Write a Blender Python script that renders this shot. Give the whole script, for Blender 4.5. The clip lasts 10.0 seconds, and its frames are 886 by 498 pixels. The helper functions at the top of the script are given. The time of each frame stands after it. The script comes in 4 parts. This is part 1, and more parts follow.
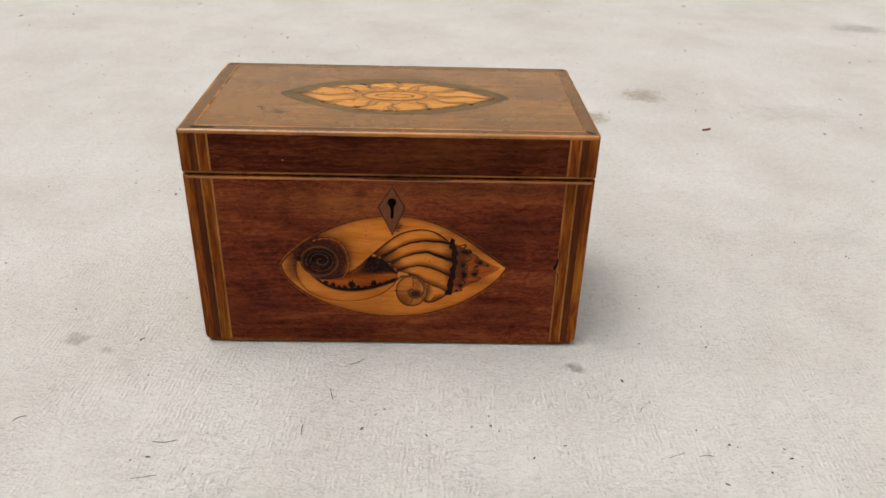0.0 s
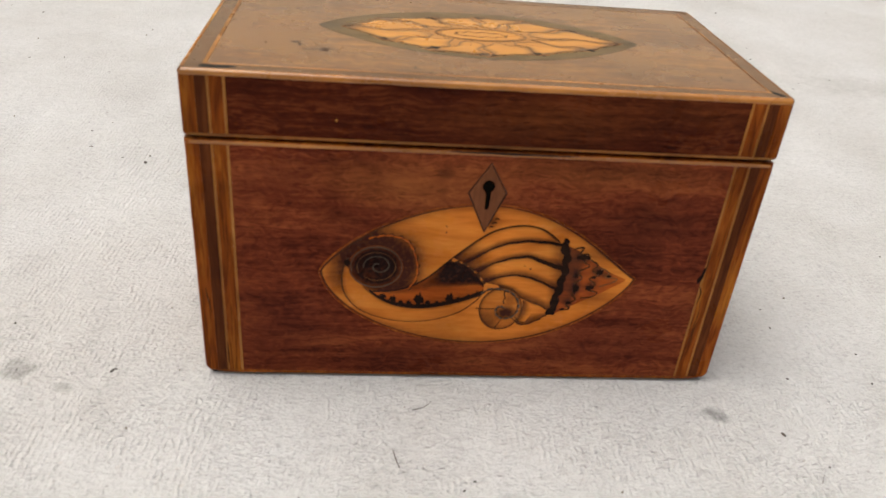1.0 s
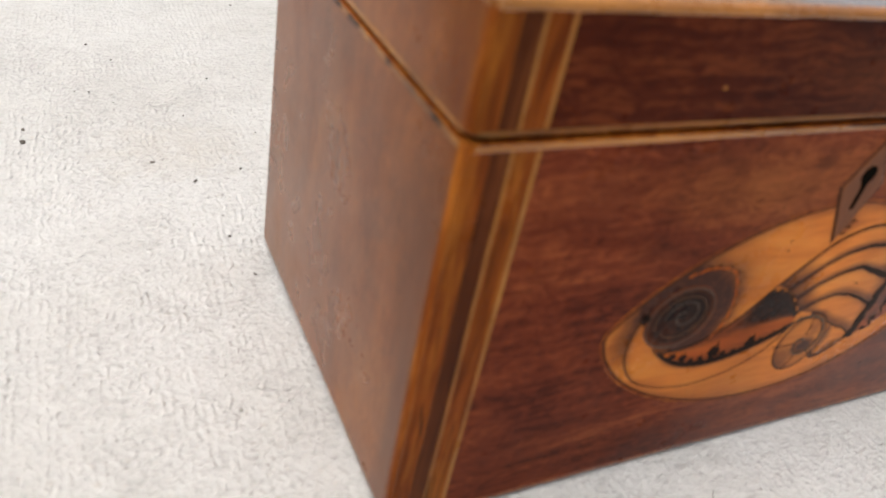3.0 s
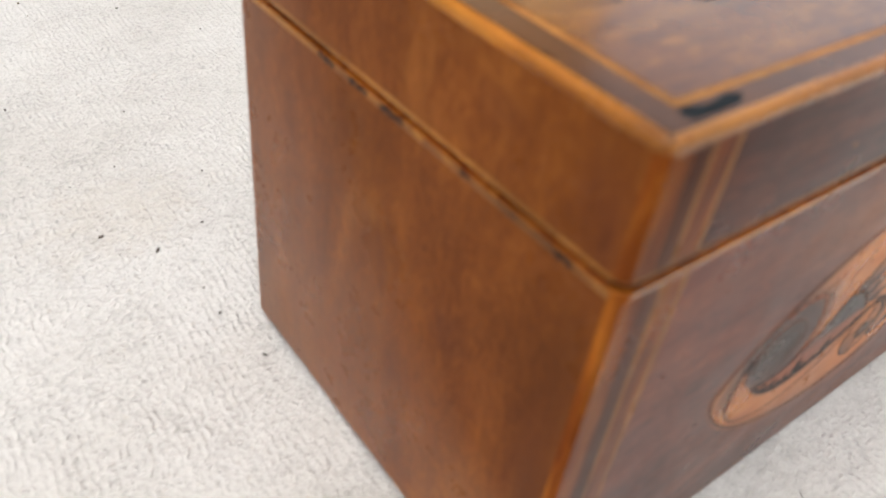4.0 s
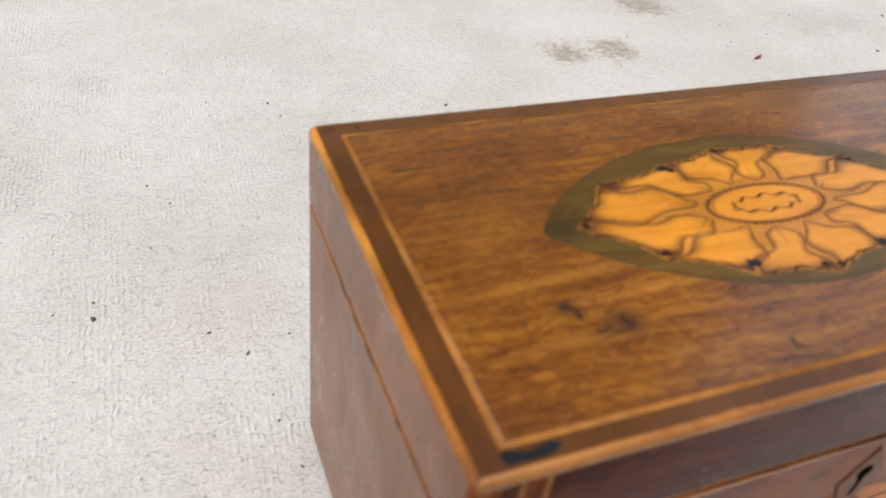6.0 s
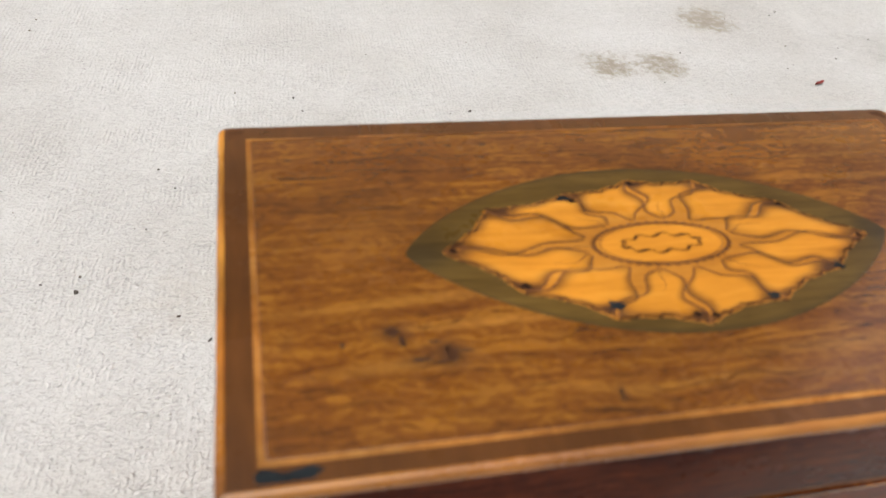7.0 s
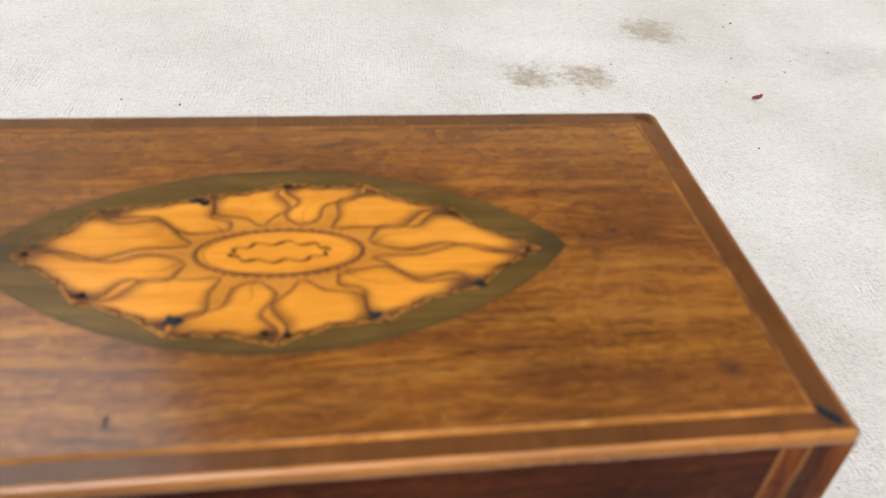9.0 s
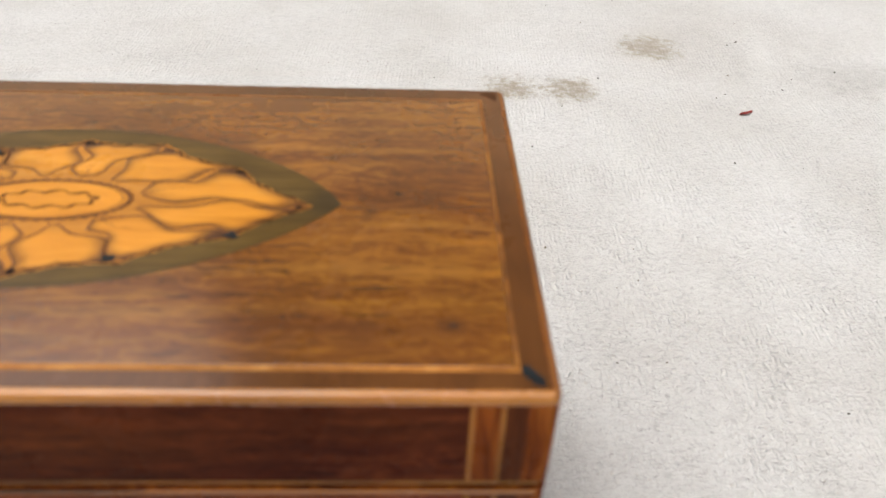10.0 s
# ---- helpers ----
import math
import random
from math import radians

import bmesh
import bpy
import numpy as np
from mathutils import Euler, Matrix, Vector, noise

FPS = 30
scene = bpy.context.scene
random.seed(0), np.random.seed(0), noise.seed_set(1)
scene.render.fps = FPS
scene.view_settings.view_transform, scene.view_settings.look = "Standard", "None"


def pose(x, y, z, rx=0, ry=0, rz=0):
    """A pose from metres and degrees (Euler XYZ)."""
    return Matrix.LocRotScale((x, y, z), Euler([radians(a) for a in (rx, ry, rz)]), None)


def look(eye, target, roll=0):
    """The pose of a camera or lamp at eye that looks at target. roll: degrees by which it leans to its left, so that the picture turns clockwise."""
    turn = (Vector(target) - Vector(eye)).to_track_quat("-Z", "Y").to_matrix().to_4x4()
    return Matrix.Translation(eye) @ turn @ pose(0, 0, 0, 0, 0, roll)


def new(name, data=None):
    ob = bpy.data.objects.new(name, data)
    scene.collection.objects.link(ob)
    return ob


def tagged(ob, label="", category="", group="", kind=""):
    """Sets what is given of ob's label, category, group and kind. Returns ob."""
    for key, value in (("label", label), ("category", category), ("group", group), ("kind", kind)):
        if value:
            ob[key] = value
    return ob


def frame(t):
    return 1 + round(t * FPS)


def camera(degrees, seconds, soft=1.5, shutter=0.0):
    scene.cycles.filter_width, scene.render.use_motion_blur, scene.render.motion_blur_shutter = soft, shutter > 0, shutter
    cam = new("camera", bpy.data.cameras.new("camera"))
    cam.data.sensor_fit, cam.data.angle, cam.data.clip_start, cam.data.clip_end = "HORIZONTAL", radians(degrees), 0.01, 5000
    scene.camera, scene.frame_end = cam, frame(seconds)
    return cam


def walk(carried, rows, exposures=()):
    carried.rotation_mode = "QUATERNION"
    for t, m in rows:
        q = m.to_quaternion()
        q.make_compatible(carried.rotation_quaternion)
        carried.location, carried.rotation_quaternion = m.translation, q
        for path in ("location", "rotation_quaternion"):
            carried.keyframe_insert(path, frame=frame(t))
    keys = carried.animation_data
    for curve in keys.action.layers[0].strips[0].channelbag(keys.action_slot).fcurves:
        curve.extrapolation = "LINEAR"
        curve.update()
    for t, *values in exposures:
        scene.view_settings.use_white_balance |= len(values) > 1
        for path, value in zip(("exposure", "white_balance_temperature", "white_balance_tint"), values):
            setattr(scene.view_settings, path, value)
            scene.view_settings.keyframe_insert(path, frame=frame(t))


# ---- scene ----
cam = camera(58.21, 10.0)
PATH = [
    (0, (0.0161, -0.40173, 0.25253), (0.06683, 1.34413, -0.72184), 1.64),
    (0.1, (0.01244, -0.38921, 0.25074), (0.08978, 1.35243, -0.72943), 2.07),
    (0.3, (0.00292, -0.36413, 0.24682), (0.11399, 1.37409, -0.73617), 2.81),
    (0.5, (-0.01242, -0.34103, 0.23821), (0.10771, 1.38709, -0.76138), 3.29),
    (0.7, (-0.03172, -0.3203, 0.2243), (0.14613, 1.39359, -0.79107), 4.41),
    (0.8, (-0.0369, -0.31121, 0.21597), (0.15804, 1.40025, -0.80036), 4.72),
    (1, (-0.04059, -0.29225, 0.20295), (0.15884, 1.4098, -0.82819), 5.23),
    (1.2, (-0.05277, -0.26714, 0.19174), (0.20099, 1.4257, -0.84261), 6.18),
    (1.3, (-0.058, -0.254, 0.192), (0.202, 1.427, -0.860), 6.45),
    (1.5, (-0.06957, -0.22741, 0.19168), (0.22971, 1.44448, -0.86435), 7.02),
    (1.7, (-0.08536, -0.21352, 0.18769), (0.27771, 1.43549, -0.88419), 8.38),
    (1.8, (-0.0910, -0.2130, 0.1820), (0.277, 1.432, -0.895), 8.1),
    (2, (-0.10195, -0.20922, 0.16881), (0.30141, 1.42421, -0.91248), 8.40),
    (2.2, (-0.11362, -0.20495, 0.15294), (0.3337, 1.42437, -0.91721), 9.38),
    (3.3, (-0.15987, -0.12214, 0.15179), (0.79763, 1.15913, -1.04885), 11.27),
    (3.5, (-0.16055, -0.11073, 0.15352), (0.81986, 1.11259, -1.08836), 9.68),
    (3.7, (-0.1648, -0.10481, 0.15653), (0.85034, 1.09047, -1.08476), 9.73),
    (4, (-0.16528, -0.09496, 0.16351), (0.85177, 1.05312, -1.12004), 7.62),
    (4.2, (-0.16572, -0.09363, 0.16833), (0.85663, 1.0453, -1.11916), 6.66),
    (4.5, (-0.16755, -0.09213, 0.18109), (0.87012, 1.04616, -1.09466), 6.80),
    (4.8, (-0.16533, -0.09243, 0.18813), (0.87072, 1.05989, -1.07629), 6.71),
    (5, (-0.16038, -0.09077, 0.1929), (0.85613, 1.08987, -1.06122), 6.62),
    (5.2, (-0.15878, -0.09316, 0.20017), (0.8184, 1.12944, -1.04496), 6.85),
    (6.3, (-0.12591, -0.12176, 0.22874), (0.4366, 1.31791, -1.04048), 7.62),
    (6.5, (-0.11661, -0.1243, 0.23134), (0.39423, 1.32922, -1.04393), 7.47),
    (6.8, (-0.098, -0.12524, 0.23368), (0.35419, 1.34106, -1.04908), 7.11),
    (7, (-0.08779, -0.12619, 0.23166), (0.33902, 1.34393, -1.05542), 6.92),
    (7.2, (-0.0762, -0.12621, 0.22867), (0.32782, 1.34698, -1.06225), 6.58),
    (7.5, (-0.05899, -0.12471, 0.22693), (0.32254, 1.35456, -1.06388), 6.25),
    (7.8, (-0.04174, -0.12206, 0.2264), (0.32198, 1.36275, -1.06319), 6.03),
    (8, (-0.03223, -0.12275, 0.2272), (0.31991, 1.36939, -1.05714), 5.81),
    (8.2, (-0.02454, -0.12253, 0.22655), (0.31592, 1.37432, -1.05546), 5.57),
    (8.5, (-0.01303, -0.1256, 0.22614), (0.31172, 1.3812, -1.04825), 5.45),
    (8.8, (0.00257, -0.12829, 0.22608), (0.29968, 1.38621, -1.04593), 4.81),
    (9, (0.01061, -0.12767, 0.22356), (0.28933, 1.40056, -1.03615), 4.69),
    (9.3, (0.02814, -0.12967, 0.21935), (0.26583, 1.41818, -1.0247), 3.95),
    (9.5, (0.04248, -0.13115, 0.21661), (0.24092, 1.42941, -1.0184), 3.70),
    (9.7, (0.05433, -0.13444, 0.21598), (0.20515, 1.44712, -0.99888), 2.59),
    (10, (0.07394, -0.13893, 0.2119), (0.16234, 1.4585, -0.98827), 2.64),
]
walk(cam, [(t, look(eye, target, roll)) for t, eye, target, roll in PATH], [(0.0, -0.25, 6750, 10), (0.5, -0.23, 6700, 10), (1.0, -0.1, 6650, 10), (2.0, 0.13, 6500, 10), (3.5, 0.1, 6500, 10), (4.5, 0.07, 6500, 10), (6.5, -0.12, 6500, 10), (7.5, -0.05, 6500, 10), (8.5, 0.0, 6500, 10), (10.0, 0.0, 6500, 10)])
# a phone held close: focus stays a little under half a metre away
cam.data.dof.use_dof, cam.data.dof.focus_distance, cam.data.dof.aperture_fstop = True, 0.42, 20.0

# ---- world, sun, exposure ----
SUN_ELEVATION, SUN_AZIMUTH = 74.0, 266.0
world = bpy.data.worlds.new("overcast_sky")
scene.world = world
world.use_nodes = True
wn = world.node_tree
sky = wn.nodes.new("ShaderNodeTexSky")
sky.sky_type = "NISHITA"
sky.sun_disc = False
sky.sun_elevation, sky.sun_rotation = radians(SUN_ELEVATION), radians(SUN_AZIMUTH)
sky.air_density, sky.dust_density, sky.ozone_density = 0.8, 5.0, 1.0
haze = wn.nodes.new("ShaderNodeMix")
haze.data_type, haze.blend_type = "RGBA", "MULTIPLY"
haze.inputs[0].default_value, haze.inputs[7].default_value = 1.0, (0.976, 0.998, 0.978, 1.0)
grey = wn.nodes.new("ShaderNodeHueSaturation")
grey.inputs["Saturation"].default_value = 0.4
wn.links.new(sky.outputs[0], grey.inputs["Color"])
wn.links.new(grey.outputs[0], haze.inputs[6])
wn.links.new(haze.outputs[2], wn.nodes["Background"].inputs[0])
wn.nodes["Background"].inputs[1].default_value = 0.238
sun = new("sun", bpy.data.lights.new("sun", "SUN"))
sun.data.energy, sun.data.angle, sun.data.color = 1.38, radians(88), (1.0, 0.965, 0.905)
sun_from = Vector((math.sin(radians(SUN_AZIMUTH)) * math.cos(radians(SUN_ELEVATION)), math.cos(radians(SUN_AZIMUTH)) * math.cos(radians(SUN_ELEVATION)), math.sin(radians(SUN_ELEVATION))))
sun.matrix_world = look(sun_from * 5, (0, 0, 0))

# ---- materials ----
MM = 0.001


class Nodes:
    """A small node-tree writer."""

    def __init__(self, name):
        self.mat = bpy.data.materials.new(name)
        self.mat.use_nodes = True
        self.tree = self.mat.node_tree
        self.bsdf = self.tree.nodes["Principled BSDF"]

    def add(self, kind, **values):
        node = self.tree.nodes.new(kind)
        for key, value in values.items():
            socket = node.inputs[key.replace("_", " ")]
            if isinstance(value, bpy.types.NodeSocket):
                self.tree.links.new(value, socket)
            else:
                socket.default_value = value
        return node

    def link(self, a, b):
        self.tree.links.new(a, b)

    def warped(self, scale, amount):
        """Object coordinates pushed about by a slow noise, for grain that wanders."""
        tc = self.add("ShaderNodeTexCoord")
        push = self.add("ShaderNodeTexNoise", Vector=tc.outputs["Object"], Scale=scale, Detail=2.0)
        m = self.tree.nodes.new("ShaderNodeVectorMath")
        m.operation = "MULTIPLY_ADD"
        self.link(push.outputs["Color"], m.inputs[0])
        m.inputs[1].default_value = (amount, amount, amount)
        self.link(tc.outputs["Object"], m.inputs[2])
        return m.outputs[0]

    def coords(self, scale, turn=(0, 0, 0), source=None):
        m = self.add("ShaderNodeMapping", Vector=source or self.add("ShaderNodeTexCoord").outputs["Object"])
        m.inputs["Scale"].default_value = scale
        m.inputs["Rotation"].default_value = [radians(a) for a in turn]
        return m.outputs[0]

    def noise(self, vector, scale, detail=4.0, rough=0.55, distortion=0.0):
        return self.add("ShaderNodeTexNoise", Vector=vector, Scale=scale, Detail=detail, Roughness=rough, Distortion=distortion).outputs["Fac"]

    def ramp(self, fac, *stops):
        r = self.add("ShaderNodeValToRGB", Fac=fac)
        e = r.color_ramp.elements
        e[0].position, e[0].color = stops[0][0], shade(stops[0][1])
        e[1].position, e[1].color = stops[-1][0], shade(stops[-1][1])
        for at, value in stops[1:-1]:
            e.new(at).color = shade(value)
        return r.outputs["Color"]

    def mix(self, fac, a, b, blend="MIX"):
        n = self.tree.nodes.new("ShaderNodeMix")
        n.data_type, n.blend_type = "RGBA", blend
        for value, socket in ((fac, n.inputs["Factor"]), (a, n.inputs[6]), (b, n.inputs[7])):
            if isinstance(value, bpy.types.NodeSocket):
                self.link(value, socket)
            elif socket.type == "RGBA":
                socket.default_value = shade(value)
            else:
                socket.default_value = value
        return n.outputs[2]

    def math(self, op, a, b=0.0, clamp=False):
        n = self.tree.nodes.new("ShaderNodeMath")
        n.operation, n.use_clamp = op, clamp
        for value, socket in zip((a, b), n.inputs):
            if isinstance(value, bpy.types.NodeSocket):
                self.link(value, socket)
            else:
                socket.default_value = value
        return n.outputs[0]

    def bump(self, height, strength, distance, normal=None):
        b = self.add("ShaderNodeBump", Height=height, Strength=strength, Distance=distance)
        if normal is not None:
            self.link(normal, b.inputs["Normal"])
        return b.outputs[0]

    def finish(self, colour, rough=0.4, normal=None, **more):
        for value, key in ((colour, "Base Color"), (rough, "Roughness")):
            socket = self.bsdf.inputs[key]
            if isinstance(value, bpy.types.NodeSocket):
                self.link(value, socket)
            else:
                socket.default_value = shade(value) if key == "Base Color" else value
        if normal is not None:
            self.link(normal, self.bsdf.inputs["Normal"])
        for key, value in more.items():
            self.bsdf.inputs[key.replace("_", " ")].default_value = value
        return self.mat


def shade(c):
    return (c, c, c, 1.0) if isinstance(c, (int, float)) else (*c[:3], 1.0)


def wood(name, dark, mid, light, grain="x", figure=0.5, pores=0.5, rough=0.3, scorched=False, burn=(0.03, 0.012, 0.006), scale=1.0, blotch=0.35, gloss=0.1, coat=0.0, sheen=0.4, contrast=1.0, wander=0.006, flame=0.0, bend=24, stretch=0.09):
    """Polished veneer: long streaks along the grain, a slower figure across it, short dark pores, wax worn unevenly."""
    n = Nodes(name)
    along = {"x": (stretch, 1, 1), "y": (1, stretch, 1), "z": (1, 1, stretch)}[grain]
    slow = {"x": (0.3, 1, 1), "y": (1, 0.3, 1), "z": (1, 1, 0.3)}[grain]
    bent = n.warped(bend, wander)
    v = n.coords(along, source=bent)
    vs = n.coords(slow, source=bent)
    streak = n.noise(v, 420 * scale, 6, 0.62, 0.6)
    broad = n.noise(vs, 60 * scale, 4, 0.55, 1.2)
    t = n.math("ADD", n.math("MULTIPLY", streak, 1 - figure), n.math("MULTIPLY", broad, figure))
    colour = n.ramp(t, (0.5 - 0.17 / contrast, dark), (0.5, mid), (0.5 + 0.18 / contrast, light))
    if flame:
        line = n.ramp(n.noise(n.coords(tuple(a * 0.55 if a < 1 else 1 for a in along), source=n.warped(bend * 4, wander * 0.26)), 560 * scale, 3, 0.5), (0.555, 0.0), (0.625, 1.0))
        colour = n.mix(n.math("MULTIPLY", line, flame), colour, light)
    pore = n.noise(n.coords(tuple(0.05 if a < 1 else 1 for a in along)), 1900 * scale, 2, 0.5)
    pore_mask = n.ramp(pore, (0.56, 0.0), (0.68, 1.0))
    colour = n.mix(n.math("MULTIPLY", pore_mask, pores), colour, tuple(a * 0.45 for a in dark))
    cloud = n.ramp(n.noise(n.coords((1, 1, 1)), 26, 3, 0.6), (0.35, 1 - blotch), (0.65, 1.0))
    colour = n.mix(1.0, colour, cloud, "MULTIPLY")
    if scorched:
        burn_at = n.add("ShaderNodeAttribute")
        burn_at.attribute_name = "scorch"
        ragged = n.math("MULTIPLY", n.math("ADD", n.math("MULTIPLY", n.noise(n.coords((1, 1, 1)), 700, 3), 0.7), 0.65), burn_at.outputs["Fac"], True)
        half = tuple(0.35 * a + 0.65 * b for a, b in zip(mid, burn))
        burnt = n.ramp(ragged, (0.0, (1, 1, 1)), (0.45, tuple(min(1, h / m) for h, m in zip(half, mid))), (1.0, tuple(min(1, h / m) for h, m in zip(burn, mid))))
        colour = n.mix(1.0, colour, burnt, "MULTIPLY")
    wear = n.ramp(n.noise(n.coords((1, 1, 1)), 45, 5, 0.65), (0.3, rough * 0.8), (0.7, rough * 1.35))
    relief = n.bump(streak, 0.12, 0.00025)
    relief = n.bump(n.noise(n.coords((1, 1, 1)), 38, 2), 0.10, 0.0012, relief)
    # wax polish: little gloss seen square on, much at a glancing angle
    facing = n.add("ShaderNodeLayerWeight", Blend=0.5).outputs["Facing"]
    n.link(n.ramp(facing, (0.55, gloss), (0.82, gloss + sheen)), n.bsdf.inputs["Specular IOR Level"])
    n.link(n.ramp(facing, (0.26, 0.75 * coat), (0.62, coat)), n.bsdf.inputs["Coat Weight"])
    return n.finish(colour, wear, relief, Coat_Roughness=0.17, Coat_IOR=1.7)


def figured(name, dark, mid, light, plane="xz", tilt=0.0, streak=0.5, lines=0.3, pores=0.6, curl=0.3, rough=0.3, pore=1500, gloss=0.06, sheen=0.4, coat=0.0, patches=(), scorched=False, burn=(0.03, 0.012, 0.006), fine=1.0, blotch=0.25, contrast=1.0):
    """Figured veneer: slow clouds of tone, curled cross-figure, fine fibre, pale lines, short dark pores and named
    patches of lighter or darker tone.
    """
    n = Nodes(name)
    turn = (0, tilt, 0) if plane == "xz" else (0, 0, tilt)
    if plane == "yz":
        turn = (tilt, 0, 0)
    run = lambda k: {"xz": (k, 1, 1), "xy": (k, 1, 1), "yz": (1, 1, k)}[plane]
    bent = n.warped(14, 0.02)
    wavy = n.warped(70, 0.0045)
    cloud = n.noise(n.coords(run(0.32), turn, bent), 46, 4, 0.55, 1.0)
    curls = n.noise(n.coords(run(0.55), turn, wavy), 300 * fine, 4, 0.6, 1.8)
    fibre = n.noise(n.coords(run(0.035), turn, wavy), 620 * fine, 5, 0.65)
    t = n.math("ADD", n.math("MULTIPLY", cloud, 1 - streak - curl), n.math("ADD", n.math("MULTIPLY", fibre, streak), n.math("MULTIPLY", curls, curl)))
    colour = n.ramp(t, (0.5 - 0.14 / contrast, dark), (0.5, mid), (0.5 + 0.14 / contrast, light))
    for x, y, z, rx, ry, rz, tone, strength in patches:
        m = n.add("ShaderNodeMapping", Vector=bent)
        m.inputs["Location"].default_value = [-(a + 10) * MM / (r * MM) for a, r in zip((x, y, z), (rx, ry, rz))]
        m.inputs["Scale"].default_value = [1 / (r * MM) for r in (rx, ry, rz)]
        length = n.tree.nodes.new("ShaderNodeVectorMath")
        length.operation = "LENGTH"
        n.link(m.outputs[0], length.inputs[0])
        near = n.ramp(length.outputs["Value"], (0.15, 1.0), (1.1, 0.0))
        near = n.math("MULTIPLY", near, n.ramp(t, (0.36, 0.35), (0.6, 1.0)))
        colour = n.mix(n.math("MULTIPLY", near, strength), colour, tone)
    pale = n.ramp(n.noise(n.coords(run(0.06), turn, n.warped(26, 0.012)), 270 * fine, 3, 0.55), (0.57, 0.0), (0.66, 1.0))
    gate = n.ramp(n.noise(n.coords(run(0.5), turn, bent), 55, 2, 0.5), (0.38, 0.1), (0.6, 1.0))
    colour = n.mix(n.math("MULTIPLY", n.math("MULTIPLY", pale, gate), lines), colour, tuple(a * 1.25 for a in light))
    dash = n.ramp(n.noise(n.coords(run(0.07), turn, wavy), pore * fine, 3, 0.55), (0.57, 0.0), (0.67, 1.0))
    clump = n.ramp(n.noise(n.coords((1, 1, 1)), 70, 3, 0.6), (0.4, 0.25), (0.62, 1.0))
    colour = n.mix(n.math("MULTIPLY", n.math("MULTIPLY", dash, clump), pores), colour, tuple(a * 0.5 for a in dark))
    tone = n.ramp(n.noise(n.coords((1, 1, 1)), 24, 3, 0.6), (0.34, 1 - blotch), (0.66, 1.0))
    colour = n.mix(1.0, colour, tone, "MULTIPLY")
    if scorched:
        burn_at = n.add("ShaderNodeAttribute")
        burn_at.attribute_name = "scorch"
        ragged = n.math("MULTIPLY", n.math("ADD", n.math("MULTIPLY", n.noise(n.coords((1, 1, 1)), 700, 3), 0.7), 0.65), burn_at.outputs["Fac"], True)
        colour = n.mix(ragged, colour, burn)
    wear = n.ramp(n.noise(n.coords((1, 1, 1)), 45, 5, 0.65), (0.3, rough * 0.8), (0.7, rough * 1.35))
    relief = n.bump(fibre, 0.10, 0.0002)
    relief = n.bump(dash, 0.10 * pores, 0.0001, relief)
    relief = n.bump(n.noise(n.coords((1, 1, 1)), 38, 2), 0.10, 0.0012, relief)
    facing = n.add("ShaderNodeLayerWeight", Blend=0.5).outputs["Facing"]
    n.link(n.ramp(facing, (0.55, gloss), (0.82, gloss + sheen)), n.bsdf.inputs["Specular IOR Level"])
    n.link(n.ramp(facing, (0.26, 0.75 * coat), (0.62, coat)), n.bsdf.inputs["Coat Weight"])
    return n.finish(colour, wear, relief, Coat_Roughness=0.17, Coat_IOR=1.85)


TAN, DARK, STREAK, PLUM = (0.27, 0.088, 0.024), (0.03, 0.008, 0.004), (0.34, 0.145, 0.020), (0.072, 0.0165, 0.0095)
# front: paler patches high up, darker ones mostly low and towards the ends
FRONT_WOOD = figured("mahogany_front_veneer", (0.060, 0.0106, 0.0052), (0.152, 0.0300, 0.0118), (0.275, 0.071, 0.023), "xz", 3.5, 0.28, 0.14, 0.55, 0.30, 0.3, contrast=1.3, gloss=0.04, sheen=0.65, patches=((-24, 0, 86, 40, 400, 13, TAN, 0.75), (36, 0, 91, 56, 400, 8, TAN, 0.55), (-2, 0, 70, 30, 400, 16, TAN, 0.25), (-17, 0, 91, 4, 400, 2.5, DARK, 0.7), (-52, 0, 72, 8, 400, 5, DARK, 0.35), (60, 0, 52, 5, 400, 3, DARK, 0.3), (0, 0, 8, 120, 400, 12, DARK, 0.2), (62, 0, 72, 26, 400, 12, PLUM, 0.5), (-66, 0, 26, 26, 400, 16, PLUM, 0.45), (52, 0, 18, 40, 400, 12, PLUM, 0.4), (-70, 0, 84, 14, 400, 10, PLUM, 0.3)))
LID_FRONT_WOOD = figured("dark_mahogany_lid_veneer", (0.026, 0.0042, 0.0018), (0.066, 0.0115, 0.0042), (0.15, 0.036, 0.011), "xz", 1.5, 0.46, 0.25, 0.6, 0.2, 0.28, contrast=1.25, gloss=0.04, sheen=0.55, patches=((18, 0, 108, 46, 400, 12, (0.22, 0.062, 0.016), 0.55), (68, 0, 113, 26, 400, 7, (0.2, 0.055, 0.014), 0.4), (-20, 0, 110, 20, 400, 5, (0.16, 0.04, 0.011), 0.35)))
SIDE_WOOD = figured("red_brown_side_veneer", (0.122, 0.033, 0.0062), (0.192, 0.056, 0.0100), (0.28, 0.094, 0.018), "yz", 6, 0.16, 0.08, 0.14, 0.36, 0.28, gloss=0.05, sheen=0.6, patches=((-98, -49, 50, 400, 8, 90, (0.07, 0.018, 0.005), 0.65), (-98, 12, 30, 400, 30, 22, (0.11, 0.028, 0.006), 0.4)), scorched=True, burn=(0.07, 0.022, 0.014), blotch=0.3)
